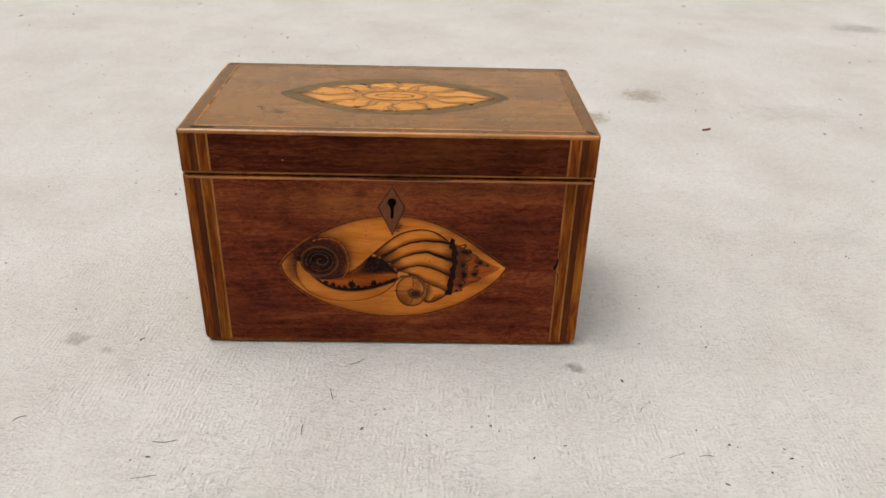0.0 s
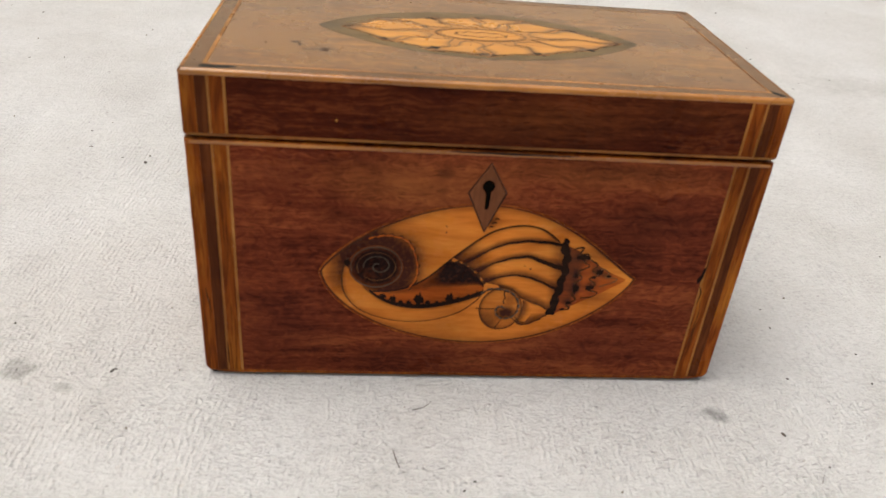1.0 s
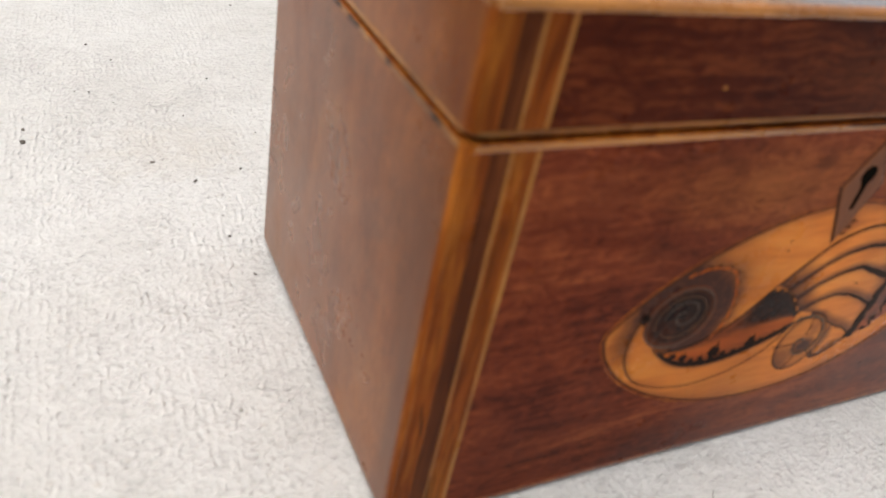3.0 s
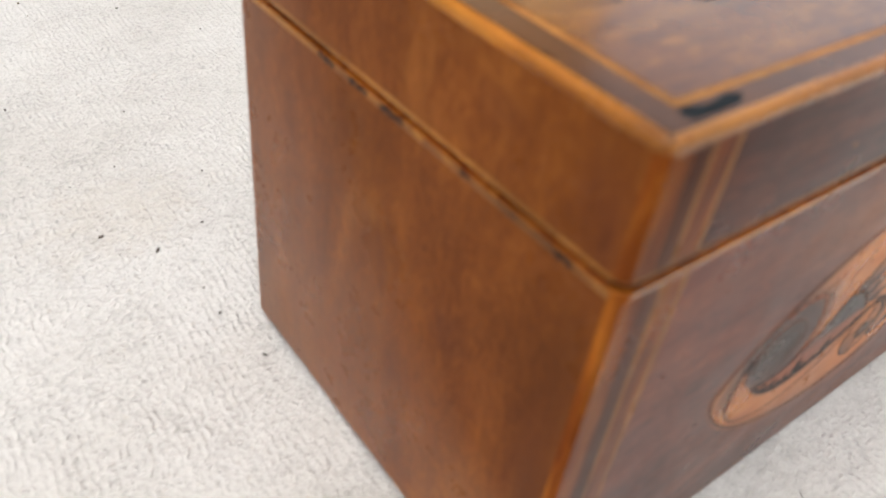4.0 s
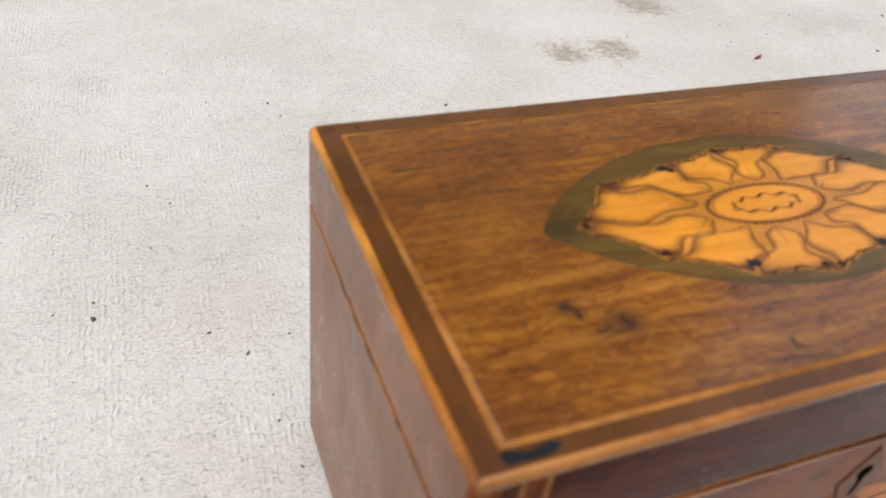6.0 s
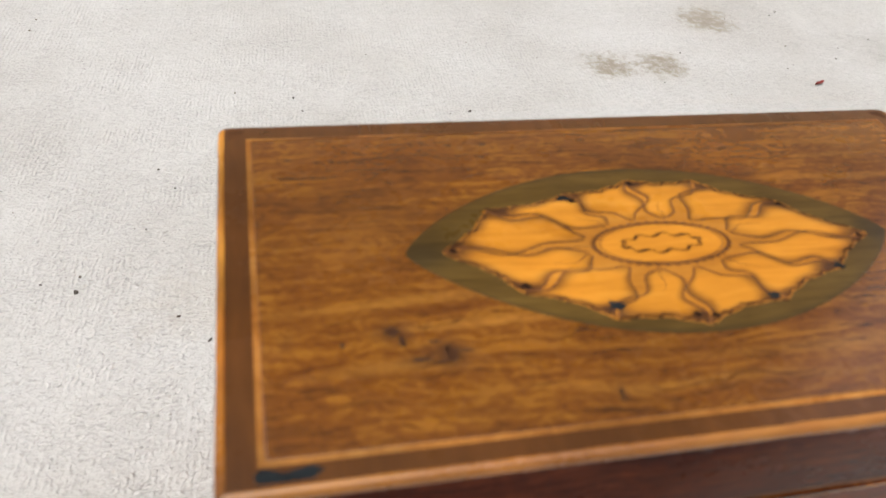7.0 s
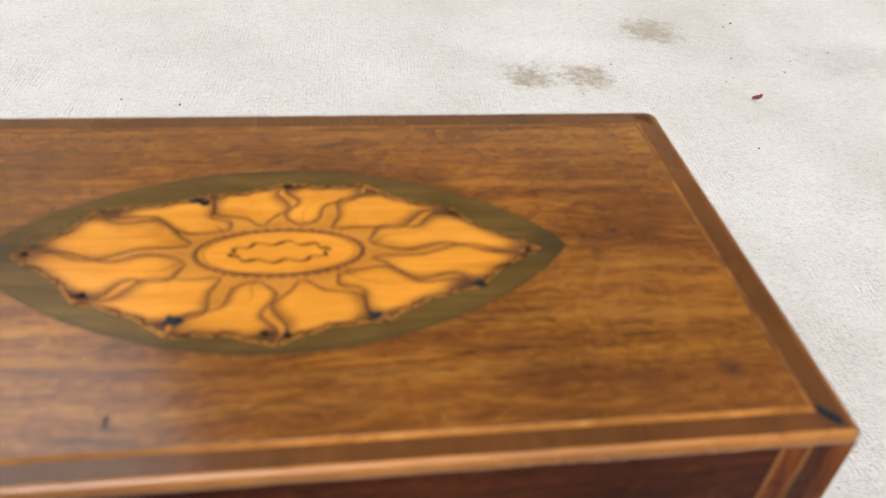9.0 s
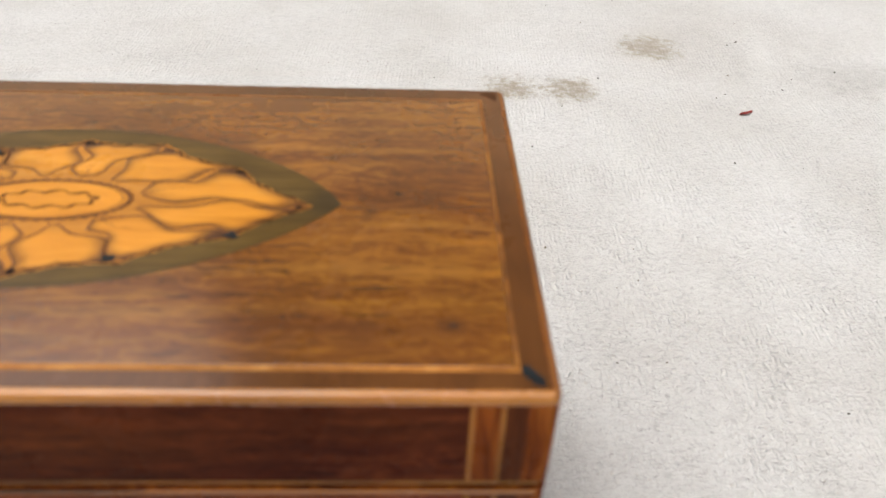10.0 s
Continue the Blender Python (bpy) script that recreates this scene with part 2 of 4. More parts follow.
TOP_WOOD = figured("honey_brown_top_veneer", (0.082, 0.0230, 0.0022), (0.150, 0.0470, 0.0036), (0.25, 0.096, 0.0085), "xy", -1.0, 0.32, 0.65, 0.8, 0.36, 0.26, pore=750, gloss=0.05, sheen=0.7, contrast=1.35, coat=1.0, scorched=True, burn=(0.040, 0.016, 0.008), patches=((-66, 14, 120, 26, 26, 400, (0.27, 0.105, 0.014), 0.45), (60, -14, 120, 30, 16, 400, (0.28, 0.11, 0.015), 0.45), (70, -42, 120, 26, 10, 400, (0.09, 0.026, 0.008), 0.4), (10, -38, 120, 60, 8, 400, (0.15, 0.046, 0.007), 0.4), (-62, -12, 120, 38, 2.5, 400, STREAK, 0.75), (-44, -21, 120, 34, 2.0, 400, STREAK, 0.70), (-66, -32, 120, 26, 2.6, 400, STREAK, 0.75), (26, -34, 120, 44, 2.2, 400, STREAK, 0.70), (58, -23, 120, 36, 2.6, 400, STREAK, 0.75), (74, -9, 120, 22, 2.0, 400, STREAK, 0.70), (60, 22, 120, 34, 1.9, 400, STREAK, 0.60), (-10, -40, 120, 50, 1.9, 400, STREAK, 0.60), (66, 32, 120, 26, 1.4, 400, STREAK, 0.50), (-30, -31, 120, 60, 2.6, 400, (0.085, 0.022, 0.0045), 0.55), (40, -29, 120, 50, 2.4, 400, (0.085, 0.022, 0.0045), 0.55), (56, -39, 120, 44, 2.4, 400, (0.085, 0.022, 0.0045), 0.55), (-58, -16, 120, 30, 2.2, 400, (0.085, 0.022, 0.0045), 0.5), (80, 6, 120, 12, 26, 400, (0.085, 0.022, 0.0045), 0.35), (-84, -4, 120, 8, 30, 400, (0.085, 0.022, 0.0045), 0.25)))
BAND_WOOD = wood("dark_crossbanding", (0.064, 0.021, 0.0048), (0.100, 0.035, 0.0074), (0.145, 0.054, 0.012), "y", 0.6, 0.1, 0.26, gloss=0.05, coat=0.85, contrast=0.6)
CORNER_WOOD = wood("tulipwood_corner_banding", (0.110, 0.020, 0.0036), (0.262, 0.063, 0.0082), (0.42, 0.138, 0.018), "z", 0.4, 0.5, 0.3, gloss=0.05, blotch=0.45, scale=0.8, contrast=1.45)
LINE_WOOD = wood("amber_stringing", (0.23, 0.078, 0.013), (0.39, 0.155, 0.031), (0.50, 0.235, 0.06), "z", 0.6, 0.2, 0.28, blotch=0.5, gloss=0.12)
DARK_BAND = wood("dark_walnut_banding", (0.050, 0.012, 0.004), (0.105, 0.027, 0.0075), (0.17, 0.050, 0.013), "z", 0.4, 0.3, 0.3, gloss=0.05)
BOXWOOD = wood("boxwood_edging", (0.25, 0.080, 0.011), (0.36, 0.130, 0.019), (0.50, 0.21, 0.036), "x", 0.6, 0.1, 0.24, blotch=0.35, gloss=0.3, scale=0.6, contrast=1.0, coat=0.6)
BROWN_BOXWOOD = wood("brown_boxwood_edging", (0.13, 0.042, 0.008), (0.22, 0.078, 0.014), (0.34, 0.135, 0.027), "y", 0.6, 0.2, 0.26, blotch=0.4, gloss=0.15, scale=0.6, contrast=1.1, coat=0.3)
# brighter boxwood for the left edge: west skylight painted into its colour
LIT_BOXWOOD = wood("skylit_boxwood_edging", (0.29, 0.092, 0.012), (0.49, 0.178, 0.023), (0.66, 0.29, 0.045), "y", 0.6, 0.2, 0.24, blotch=0.55, gloss=0.2, scale=0.6, contrast=1.7, coat=0.05)
OLD_BOXWOOD = wood("worn_boxwood_stringing", (0.13, 0.045, 0.010), (0.27, 0.10, 0.02), (0.42, 0.18, 0.035), "x", 0.7, 0.2, 0.3, blotch=0.6, gloss=0.2, contrast=1.6)
PETAL_WOOD = wood("golden_satinwood", (0.44, 0.162, 0.013), (0.585, 0.232, 0.021), (0.68, 0.30, 0.037), "x", 0.5, 0.08, 0.28, scorched=True, burn=(0.07, 0.028, 0.012), blotch=0.2, coat=0.7, gloss=0.05)
SHELL_WOOD = wood("amber_boxwood_shell", (0.47, 0.125, 0.015), (0.65, 0.197, 0.026), (0.77, 0.28, 0.045), "x", 0.5, 0.1, 0.28, scorched=True, burn=(0.045, 0.010, 0.005), blotch=0.3, gloss=0.08)
RED_SHELL = wood("scorched_red_boxwood", (0.28, 0.050, 0.007), (0.45, 0.098, 0.012), (0.60, 0.165, 0.022), "x", 0.5, 0.2, 0.3, scorched=True, burn=(0.016, 0.006, 0.005), gloss=0.05)
CONE_WOOD = wood("red_orange_cone_boxwood", (0.24, 0.040, 0.006), (0.40, 0.078, 0.009), (0.54, 0.135, 0.016), "x", 0.5, 0.2, 0.3, scorched=True, burn=(0.03, 0.010, 0.007))
KNOT = wood("dark_brown_knot", (0.024, 0.010, 0.005), (0.044, 0.017, 0.007), (0.075, 0.03, 0.011), "x", 0.5, 0.1, 0.34, coat=0.2)
GREEN_WOOD = wood("green_stained_harewood", (0.062, 0.0335, 0.0055), (0.094, 0.0525, 0.0095), (0.132, 0.077, 0.0160), "x", 0.5, 0.3, 0.32, scorched=True, burn=(0.035, 0.024, 0.014), blotch=0.35, coat=0.55)
INK = wood("burnt_black_line", (0.010, 0.006, 0.005), (0.022, 0.011, 0.008), (0.04, 0.02, 0.012), "x", 0.5, 0.1, 0.36, gloss=0.02, sheen=0.15)
UMBER = wood("umber_burnt_line", (0.085, 0.030, 0.009), (0.15, 0.055, 0.016), (0.23, 0.09, 0.026), "x", 0.5, 0.1, 0.36)
RAY_WOOD = wood("tan_satinwood_rays", (0.39, 0.145, 0.014), (0.51, 0.20, 0.021), (0.60, 0.26, 0.035), "x", 0.5, 0.1, 0.28, scorched=True, burn=(0.08, 0.032, 0.014), blotch=0.25, coat=0.7, gloss=0.05)
SEPIA = wood("sepia_burnt_line", (0.035, 0.015, 0.007), (0.07, 0.028, 0.012), (0.11, 0.048, 0.02), "x", 0.5, 0.1, 0.36, gloss=0.02, sheen=0.15)
GREY_LINE = wood("grey_engraved_line", (0.05, 0.034, 0.025), (0.085, 0.058, 0.04), (0.12, 0.085, 0.06), "x", 0.5, 0.1, 0.4)
ESCUTCHEON = wood("brown_bone_escutcheon", (0.12, 0.038, 0.014), (0.18, 0.062, 0.024), (0.25, 0.092, 0.038), "z", 0.5, 0.2, 0.32)
CARCASS = wood("dark_carcass_edge", (0.02, 0.009, 0.006), (0.04, 0.017, 0.01), (0.07, 0.03, 0.016), "x", 0.5, 0.2, 0.4)
TEAL_FILL = Nodes("blue_black_wax_fill")
TEAL_FILL = TEAL_FILL.finish(TEAL_FILL.ramp(TEAL_FILL.noise(TEAL_FILL.coords((1, 1, 1)), 300), (0.3, (0.003, 0.004, 0.005)), (0.7, (0.011, 0.016, 0.019))), 0.5, Specular_IOR_Level=0.12)
VOID = Nodes("keyhole_dark").finish((0.004, 0.003, 0.002), 0.9, Specular_IOR_Level=0.02)


def concrete():
    """Pale broomed concrete: cement blotches, a fine woven broom texture, grey and tan grains, dark pits, a few dirty
    stains and one painted patch of shade.
    """
    n = Nodes("broomed_concrete")
    p = n.coords((1, 1, 1))
    loose = n.warped(160, 0.0016)
    blotch = n.noise(p, 9, 5, 0.6)
    # the broom went two ways: short ridges across short ridges, fading in and out
    weft = n.noise(n.coords((0.5, 1, 1), (0, 0, -9), loose), 480, 4, 0.6)
    warp = n.noise(n.coords((1, 0.5, 1), (0, 0, -9), loose), 480, 4, 0.6)
    where = n.ramp(n.noise(p, 21, 3, 0.6), (0.38, 0.0), (0.62, 1.0))
    weave = n.mix(where, weft, n.math("ADD", n.math("MULTIPLY", weft, 0.55), n.math("MULTIPLY", warp, 0.45)))
    grain = n.noise(p, 1300, 3, 0.65)
    cell = n.add("ShaderNodeTexVoronoi", Vector=n.coords((0.62, 1, 1), (0, 0, -9), n.warped(300, 0.0012)), Scale=820.0)
    cell = cell.outputs["Distance"]
    crust = n.ramp(n.noise(p, 33, 3, 0.6), (0.36, 0.35), (0.6, 1.0))
    colour = n.ramp(blotch, (0.3, GROUND[0]), (0.52, GROUND[1]), (0.72, GROUND[2]))
    colour = n.mix(1.0, colour, n.ramp(weave, (0.34, 0.90), (0.5, 1.0), (0.66, 1.05)), "MULTIPLY")
    # faint ridges where the broom was drawn towards the camera, a few millimetres apart
    ridge = n.add("ShaderNodeTexWave", Vector=n.coords((1, 0.6, 1), (0, 0, 5), n.warped(240, 0.0028)), Scale=138.0, Distortion=3.2, Detail=3.0, Detail_Scale=2.2).outputs["Fac"]
    drawn = n.ramp(n.noise(p, 27, 3, 0.6), (0.42, 0.05), (0.62, 1.0))
    ridge = n.math("MULTIPLY", n.math("MULTIPLY", ridge, drawn), n.ramp(n.noise(p, 260, 2, 0.5), (0.38, 0.15), (0.6, 1.0)))
    colour = n.mix(1.0, colour, n.ramp(ridge, (0.0, 0.985), (0.8, 1.02)), "MULTIPLY")
    colour = n.mix(crust, colour, n.mix(1.0, colour, n.ramp(cell, (0.30, 1.02), (0.55, 0.99), (0.82, 0.88)), "MULTIPLY"))
    crescent = n.ramp(n.noise(n.coords((0.6, 1, 1), (0, 0, -14)), 450, 2, 0.5, 1.8), (0.60, 0.0), (0.70, 1.0))
    colour = n.mix(n.math("MULTIPLY", crescent, 0.07), colour, (0.30, 0.285, 0.26))
    colour = n.mix(1.0, colour, n.ramp(grain, (0.30, 0.86), (0.46, 1.0), (0.7, 1.05)), "MULTIPLY")
    tan = n.ramp(n.noise(p, 420, 2, 0.5), (0.64, 0.0), (0.74, 1.0))
    colour = n.mix(n.math("MULTIPLY", tan, 0.25), colour, (0.42, 0.35, 0.27))
    pits = n.ramp(n.noise(n.coords((0.6, 1, 1), (0, 0, 4)), 560, 2, 0.5), (0.66, 1.0), (0.78, 0.5))
    colour = n.mix(0.55, colour, pits, "MULTIPLY")
    tc = n.add("ShaderNodeTexCoord").outputs["Object"]
    wobble = n.add("ShaderNodeTexNoise", Vector=tc, Scale=60.0, Detail=5.0, Roughness=0.7)
    speck = n.noise(tc, 150, 7, 0.78)
    for x, y, rx, ry, depth, tint in STAINS_AND_SHADE:
        m = n.add("ShaderNodeMapping", Vector=tc)
        m.inputs["Location"].default_value = (-x / rx, -y / ry, 0)
        m.inputs["Scale"].default_value = (1 / rx, 1 / ry, 0)
        shift = n.mix(0.9, m.outputs[0], wobble.outputs["Color"], "ADD")
        length = n.tree.nodes.new("ShaderNodeVectorMath")
        length.operation = "DISTANCE"
        n.link(shift, length.inputs[0])
        length.inputs[1].default_value = (0.45, 0.45, 0.45)
        edge = n.ramp(length.outputs["Value"], (0.25, 1.0), (1.15, 0.0))
        mask = n.ramp(n.math("ADD", n.math("MULTIPLY", edge, 0.4), n.math("MULTIPLY", speck, 0.9)), (0.66, 0.0), (0.88, 1.0))
        colour = n.mix(n.math("MULTIPLY", mask, depth), colour, tint)
    relief = n.bump(weave, 1.0, 0.0010)
    relief = n.bump(n.math('MULTIPLY', n.math('SUBTRACT', 1.0, cell), crust), 0.8, 0.0007, relief)
    relief = n.bump(grain, 0.8, 0.0006, relief)
    relief = n.bump(n.math('SUBTRACT', 1.0, crescent), 0.7, 0.0006, relief)
    relief = n.bump(ridge, 0.8, 0.00042, relief)
    relief = n.bump(pits, 0.5, 0.0006, relief)
    return n.finish(colour, 0.9, relief, Specular_IOR_Level=0.25)


GROUND = ((0.465, 0.448, 0.424), (0.528, 0.515, 0.497), (0.565, 0.555, 0.543))
# x, y, half width, half depth, strength, colour of each dirty mark on the slab, and of one painted shade
STAINS_AND_SHADE = [
    (0.134, 0.307, 0.034, 0.032, 0.85, (0.27, 0.225, 0.165)), (0.171, 0.308, 0.034, 0.031, 0.85, (0.27, 0.225, 0.165)),
    (0.236, 0.376, 0.044, 0.036, 0.8, (0.28, 0.235, 0.175)), (0.604, 0.682, 0.07, 0.05, 0.6, (0.2, 0.19, 0.17)),
    # last in this row: the broad shade at the far right, painted as tint
    (0.096, -0.073, 0.009, 0.008, 0.85, (0.2, 0.195, 0.185)), (-0.167, -0.053, 0.015, 0.012, 0.75, (0.25, 0.24, 0.22)), (-0.147, -0.062, 0.007, 0.005, 0.55, (0.25, 0.24, 0.22)), (0.52, 0.95, 0.30, 0.20, 0.4, (0.33, 0.31, 0.28)),
    (0.30, 0.075, 0.045, 0.03, 0.28, (0.3, 0.29, 0.27)), (0.37, 0.33, 0.09, 0.05, 0.35, (0.33, 0.315, 0.29)),
    (-0.115, 0.115, 0.05, 0.04, 0.2, (0.42, 0.36, 0.28)),
]
CONCRETE = concrete()


def plain(name, a, b, scale, rough):
    n = Nodes(name)
    f = n.noise(n.coords((1, 1, 1)), scale, 5, 0.6)
    return n.finish(n.ramp(f, (0.3, a), (0.7, b)), rough, n.bump(f, 0.3, 0.002))


# colours of the unseen added walls, picked for what the lid reflects
WARM_WALL = plain("warm_unseen_wall", (0.72, 0.545, 0.37), (0.80, 0.62, 0.44), 6, 0.9)
DARK_WALL = plain("dark_unseen_wall", (0.22, 0.14, 0.105), (0.30, 0.19, 0.145), 6, 0.9)
BEIGE_WALL = plain("beige_unseen_wall", (0.24, 0.2, 0.16), (0.3, 0.26, 0.21), 6, 0.9)
GRIT = plain("dark_grit", (0.04, 0.034, 0.03), (0.12, 0.1, 0.08), 900, 0.8)
TAN_GRIT = plain("tan_grit", (0.10, 0.08, 0.06), (0.22, 0.18, 0.13), 900, 0.85)
LEAF_RED = plain("dry_red_leaf", (0.16, 0.012, 0.010), (0.30, 0.035, 0.02), 400, 0.6)
SEED = plain("dark_seed_husk", (0.03, 0.02, 0.014), (0.09, 0.05, 0.03), 500, 0.6)
FELT = plain("black_base_felt", (0.010, 0.010, 0.010), (0.03, 0.028, 0.026), 800, 0.95)


# ---- mesh helpers ----
def part(name, bm, material, parent=None, label="", smooth=False):
    me = bpy.data.meshes.new(name)
    bm.to_mesh(me)
    bm.free()
    me.materials.append(material)
    if smooth:
        me.shade_smooth()
    ob = new(name, me)
    if parent is not None:
        ob.parent = parent
    return tagged(ob, label)


class Face:
    """A flat face of the caddy: its own u, v in millimetres, and the height above it."""

    def __init__(self, origin, u, v):
        self.o, self.u, self.v = Vector(origin), Vector(u), Vector(v)
        self.n = self.u.cross(self.v)

    def at(self, a, b, h=0.0):
        return self.o + MM * (a * self.u + b * self.v + h * self.n)


def spline(points, steps=8, closed=False):
    """A smooth line through a few points."""
    p = [Vector(q) for q in points]
    out, k = [], len(p)
    for i in range(k if closed else k - 1):
        a, b, c, d = (p[(i + j) % k] if closed else p[min(max(i + j, 0), k - 1)] for j in (-1, 0, 1, 2))
        for s in range(steps):
            t = s / steps
            out.append(0.5 * (2 * b + (c - a) * t + (2 * a - 5 * b + 4 * c - d) * t * t + (3 * b - a - 3 * c + d) * t ** 3))
    return out if closed else out + [p[-1]]


def offset(line, wave, width):
    """A line moved sideways by wave(s), s from 0 to 1."""
    out = []
    for i, q in enumerate(line):
        d = line[min(i + 1, len(line) - 1)] - line[max(i - 1, 0)]
        d = Vector((-d.y, d.x)).normalized() if d.length else Vector((0, 1))
        out.append(q + d * wave(i / (len(line) - 1)) * width)
    return out


def plate(face, outline, lo, hi, soft=0.06):
    """A thin piece of veneer with a softened edge."""
    bm = bmesh.new()
    pts = [Vector(q) for q in outline]
    area = sum(a.x * b.y - b.x * a.y for a, b in zip(pts, pts[1:] + pts[:1]))
    if area < 0:
        pts.reverse()
    k = len(pts)
    inner = []
    for i in range(k):
        a, b = (pts[i] - pts[i - 1]), (pts[(i + 1) % k] - pts[i])
        m = Vector((-(a.y + b.y), a.x + b.x))
        inner.append(pts[i] + (m.normalized() * soft if m.length else m))
    rings = [[bm.verts.new(face.at(q.x, q.y, h)) for q in ring] for ring, h in ((pts, lo), (pts, hi - soft * 0.5), (inner, hi))]
    for r, s in zip(rings, rings[1:]):
        for i in range(k):
            bm.faces.new((r[i], r[(i + 1) % k], s[(i + 1) % k], s[i]))
    cap = bm.faces.new(rings[2])
    bmesh.ops.triangulate(bm, faces=[cap])
    return bm


def rect(face, a, b, c, d, lo, hi, soft=0.06):
    return plate(face, [(a, b), (c, b), (c, d), (a, d)], lo, hi, soft)


def ribbon(face, line, width, lo, hi):
    """A line of inlay; width: millimetres, or a function of the way along it from 0 to 1."""
    bm = bmesh.new()
    rows = []
    for i, q in enumerate(line):
        d = line[min(i + 1, len(line) - 1)] - line[max(i - 1, 0)]
        d = Vector((-d.y, d.x)).normalized() if d.length > 1e-9 else Vector((0, 1))
        w = (width(i / (len(line) - 1)) if callable(width) else width) / 2
        rows.append([bm.verts.new(face.at(*(q + d * s * w), h)) for s, h in ((-1, lo), (-0.8, hi), (0.8, hi), (1, lo))])
    for r, s in zip(rows, rows[1:]):
        for j in range(3):
            bm.faces.new((r[j], s[j], s[j + 1], r[j + 1]))
    bmesh.ops.recalc_face_normals(bm, faces=bm.faces)
    return bm


def panel(face, where, nu, nv, lo, hi, burn=None):
    """A piece of veneer as a fine sheet: where(s, t) gives u, v; burn(u, v, s, t) how far hot sand has scorched it."""
    bm = bmesh.new()
    layer = bm.verts.layers.float.new("scorch")
    rung = lambda i, k: 0.0 if i == 0 else 1.0 if i == k else 0.0015 + 0.997 * (i - 1) / (k - 2)  # the turned-down rim is narrow
    grid = []
    for i in range(nu + 1):
        row = []
        for j in range(nv + 1):
            s, t = rung(i, nu), rung(j, nv)
            q = Vector(where(s, t))
            rim = i in (0, nu) or j in (0, nv)
            v = bm.verts.new(face.at(q.x, q.y, lo if rim else hi))
            v[layer] = min(1.0, max(0.0, burn(q.x, q.y, s, t))) if burn else 0.0
            row.append(v)
        grid.append(row)
    for i in range(nu):
        for j in range(nv):
            bm.faces.new((grid[i][j], grid[i + 1][j], grid[i + 1][j + 1], grid[i][j + 1]))
    bmesh.ops.remove_doubles(bm, verts=bm.verts, dist=1e-7)
    bmesh.ops.recalc_face_normals(bm, faces=bm.faces)
    if sum((f.normal.dot(face.n) * f.calc_area() for f in bm.faces)) < 0:
        bmesh.ops.reverse_faces(bm, faces=bm.faces)
    return bm


def rounded_block(x0, y0, z0, x1, y1, z1, upright, top, bottom, foot=0.0, rear=0.0):
    """A block with its upright, top and bottom edges rounded by those radii; foot: the radius under its two ends; rear: of its two back uprights."""
    bm = bmesh.new()
    bmesh.ops.create_cube(bm, size=1.0)
    for v in bm.verts:
        v.co = Vector((x0 if v.co.x < 0 else x1, y0 if v.co.y < 0 else y1, z0 if v.co.z < 0 else z1))
    for test, r in ((lambda e: max(v.co.z for v in e.verts) < z0 + 1e-6 and abs(e.verts[0].co.y - e.verts[1].co.y) > 1e-4, foot), (lambda e: abs(e.verts[0].co.z - e.verts[1].co.z) > 1e-4 and e.verts[0].co.y > y1 - 1e-6, rear), (lambda e: abs(e.verts[0].co.z - e.verts[1].co.z) > 1e-4, upright), (lambda e: min(v.co.z for v in e.verts) > z1 - 1e-6, top), (lambda e: max(v.co.z for v in e.verts) < z0 + 1e-6, bottom)):
        if r > 0:
            bmesh.ops.bevel(bm, geom=[e for e in bm.edges if test(e) and e.calc_face_angle(0) > 0.6], offset=r, segments=4, profile=0.5, affect="EDGES", clamp_overlap=True)
    return bm


def almond(x0, x1, mid, up, down, pu, pd):
    """Lower and upper edge of a pointed oval at the way s from tip to tip."""
    def edges(s):
        x = x0 + (x1 - x0) * (0.5 - 0.5 * math.cos(math.pi * s))
        k = max(0.0, 1 - (2 * (x - x0) / (x1 - x0) - 1) ** 2)
        m = mid[0] + (mid[1] - mid[0]) * (x - x0) / (x1 - x0)
        return x, m - down * k ** pd, m + up * k ** pu
    return edges


# ---- ground ----
bm = bmesh.new()
for a, b in ((-30, -30), (30, -30), (30, 30), (-30, 30)):
    bm.verts.new((a, b, 0))
bm.faces.new(bm.verts)
tagged(part("ground", bm, CONCRETE), "pale broomed concrete slab with dirty marks and a painted far shade", "ground", kind="structure")

# plain walls never in view, added to shape skylight and lid reflections: a tall one behind the caddy, a lower one
# running on from it, a low one before it
for name, x0, x1, y, low, high, coat_of, label in (
    ("unseen_wall_north", -1.0, 3.9, 3.2, -0.1, 2.15, WARM_WALL, "plain warm unseen wall, added for the lid to reflect"),
    ("unseen_wall_upper", -1.0, 3.9, 3.2, 2.15, 6.4, DARK_WALL, "plain dark unseen upper wall, added to dim lid reflections"),
    ("unseen_wall_west", -7.0, -1.0, 3.25, -0.1, 2.95, WARM_WALL, "plain warm unseen lower wall, added to bound the lid's sky sheen"),
    ("unseen_wall_south", -7.0, 7.0, -2.6, -0.1, 1.5, BEIGE_WALL, "plain beige unseen wall, added to block low light on the front"),
):
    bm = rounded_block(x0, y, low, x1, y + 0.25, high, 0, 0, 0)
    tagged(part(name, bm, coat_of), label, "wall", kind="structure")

# ---- the tea caddy ----
W, D, H, S = 98.5, 54.3, 119.6, 97.6
REAR = 3.0
caddy = tagged(new("tea_caddy"), "closed Georgian mahogany tea caddy with shell and sunburst marquetry, on concrete", "box")
FRONT = Face((0, -D * MM, 0), (1, 0, 0), (0, 0, 1))
BACK = Face((0, D * MM, 0), (-1, 0, 0), (0, 0, 1))
LEFT = Face((-W * MM, 0, 0), (0, -1, 0), (0, 0, 1))
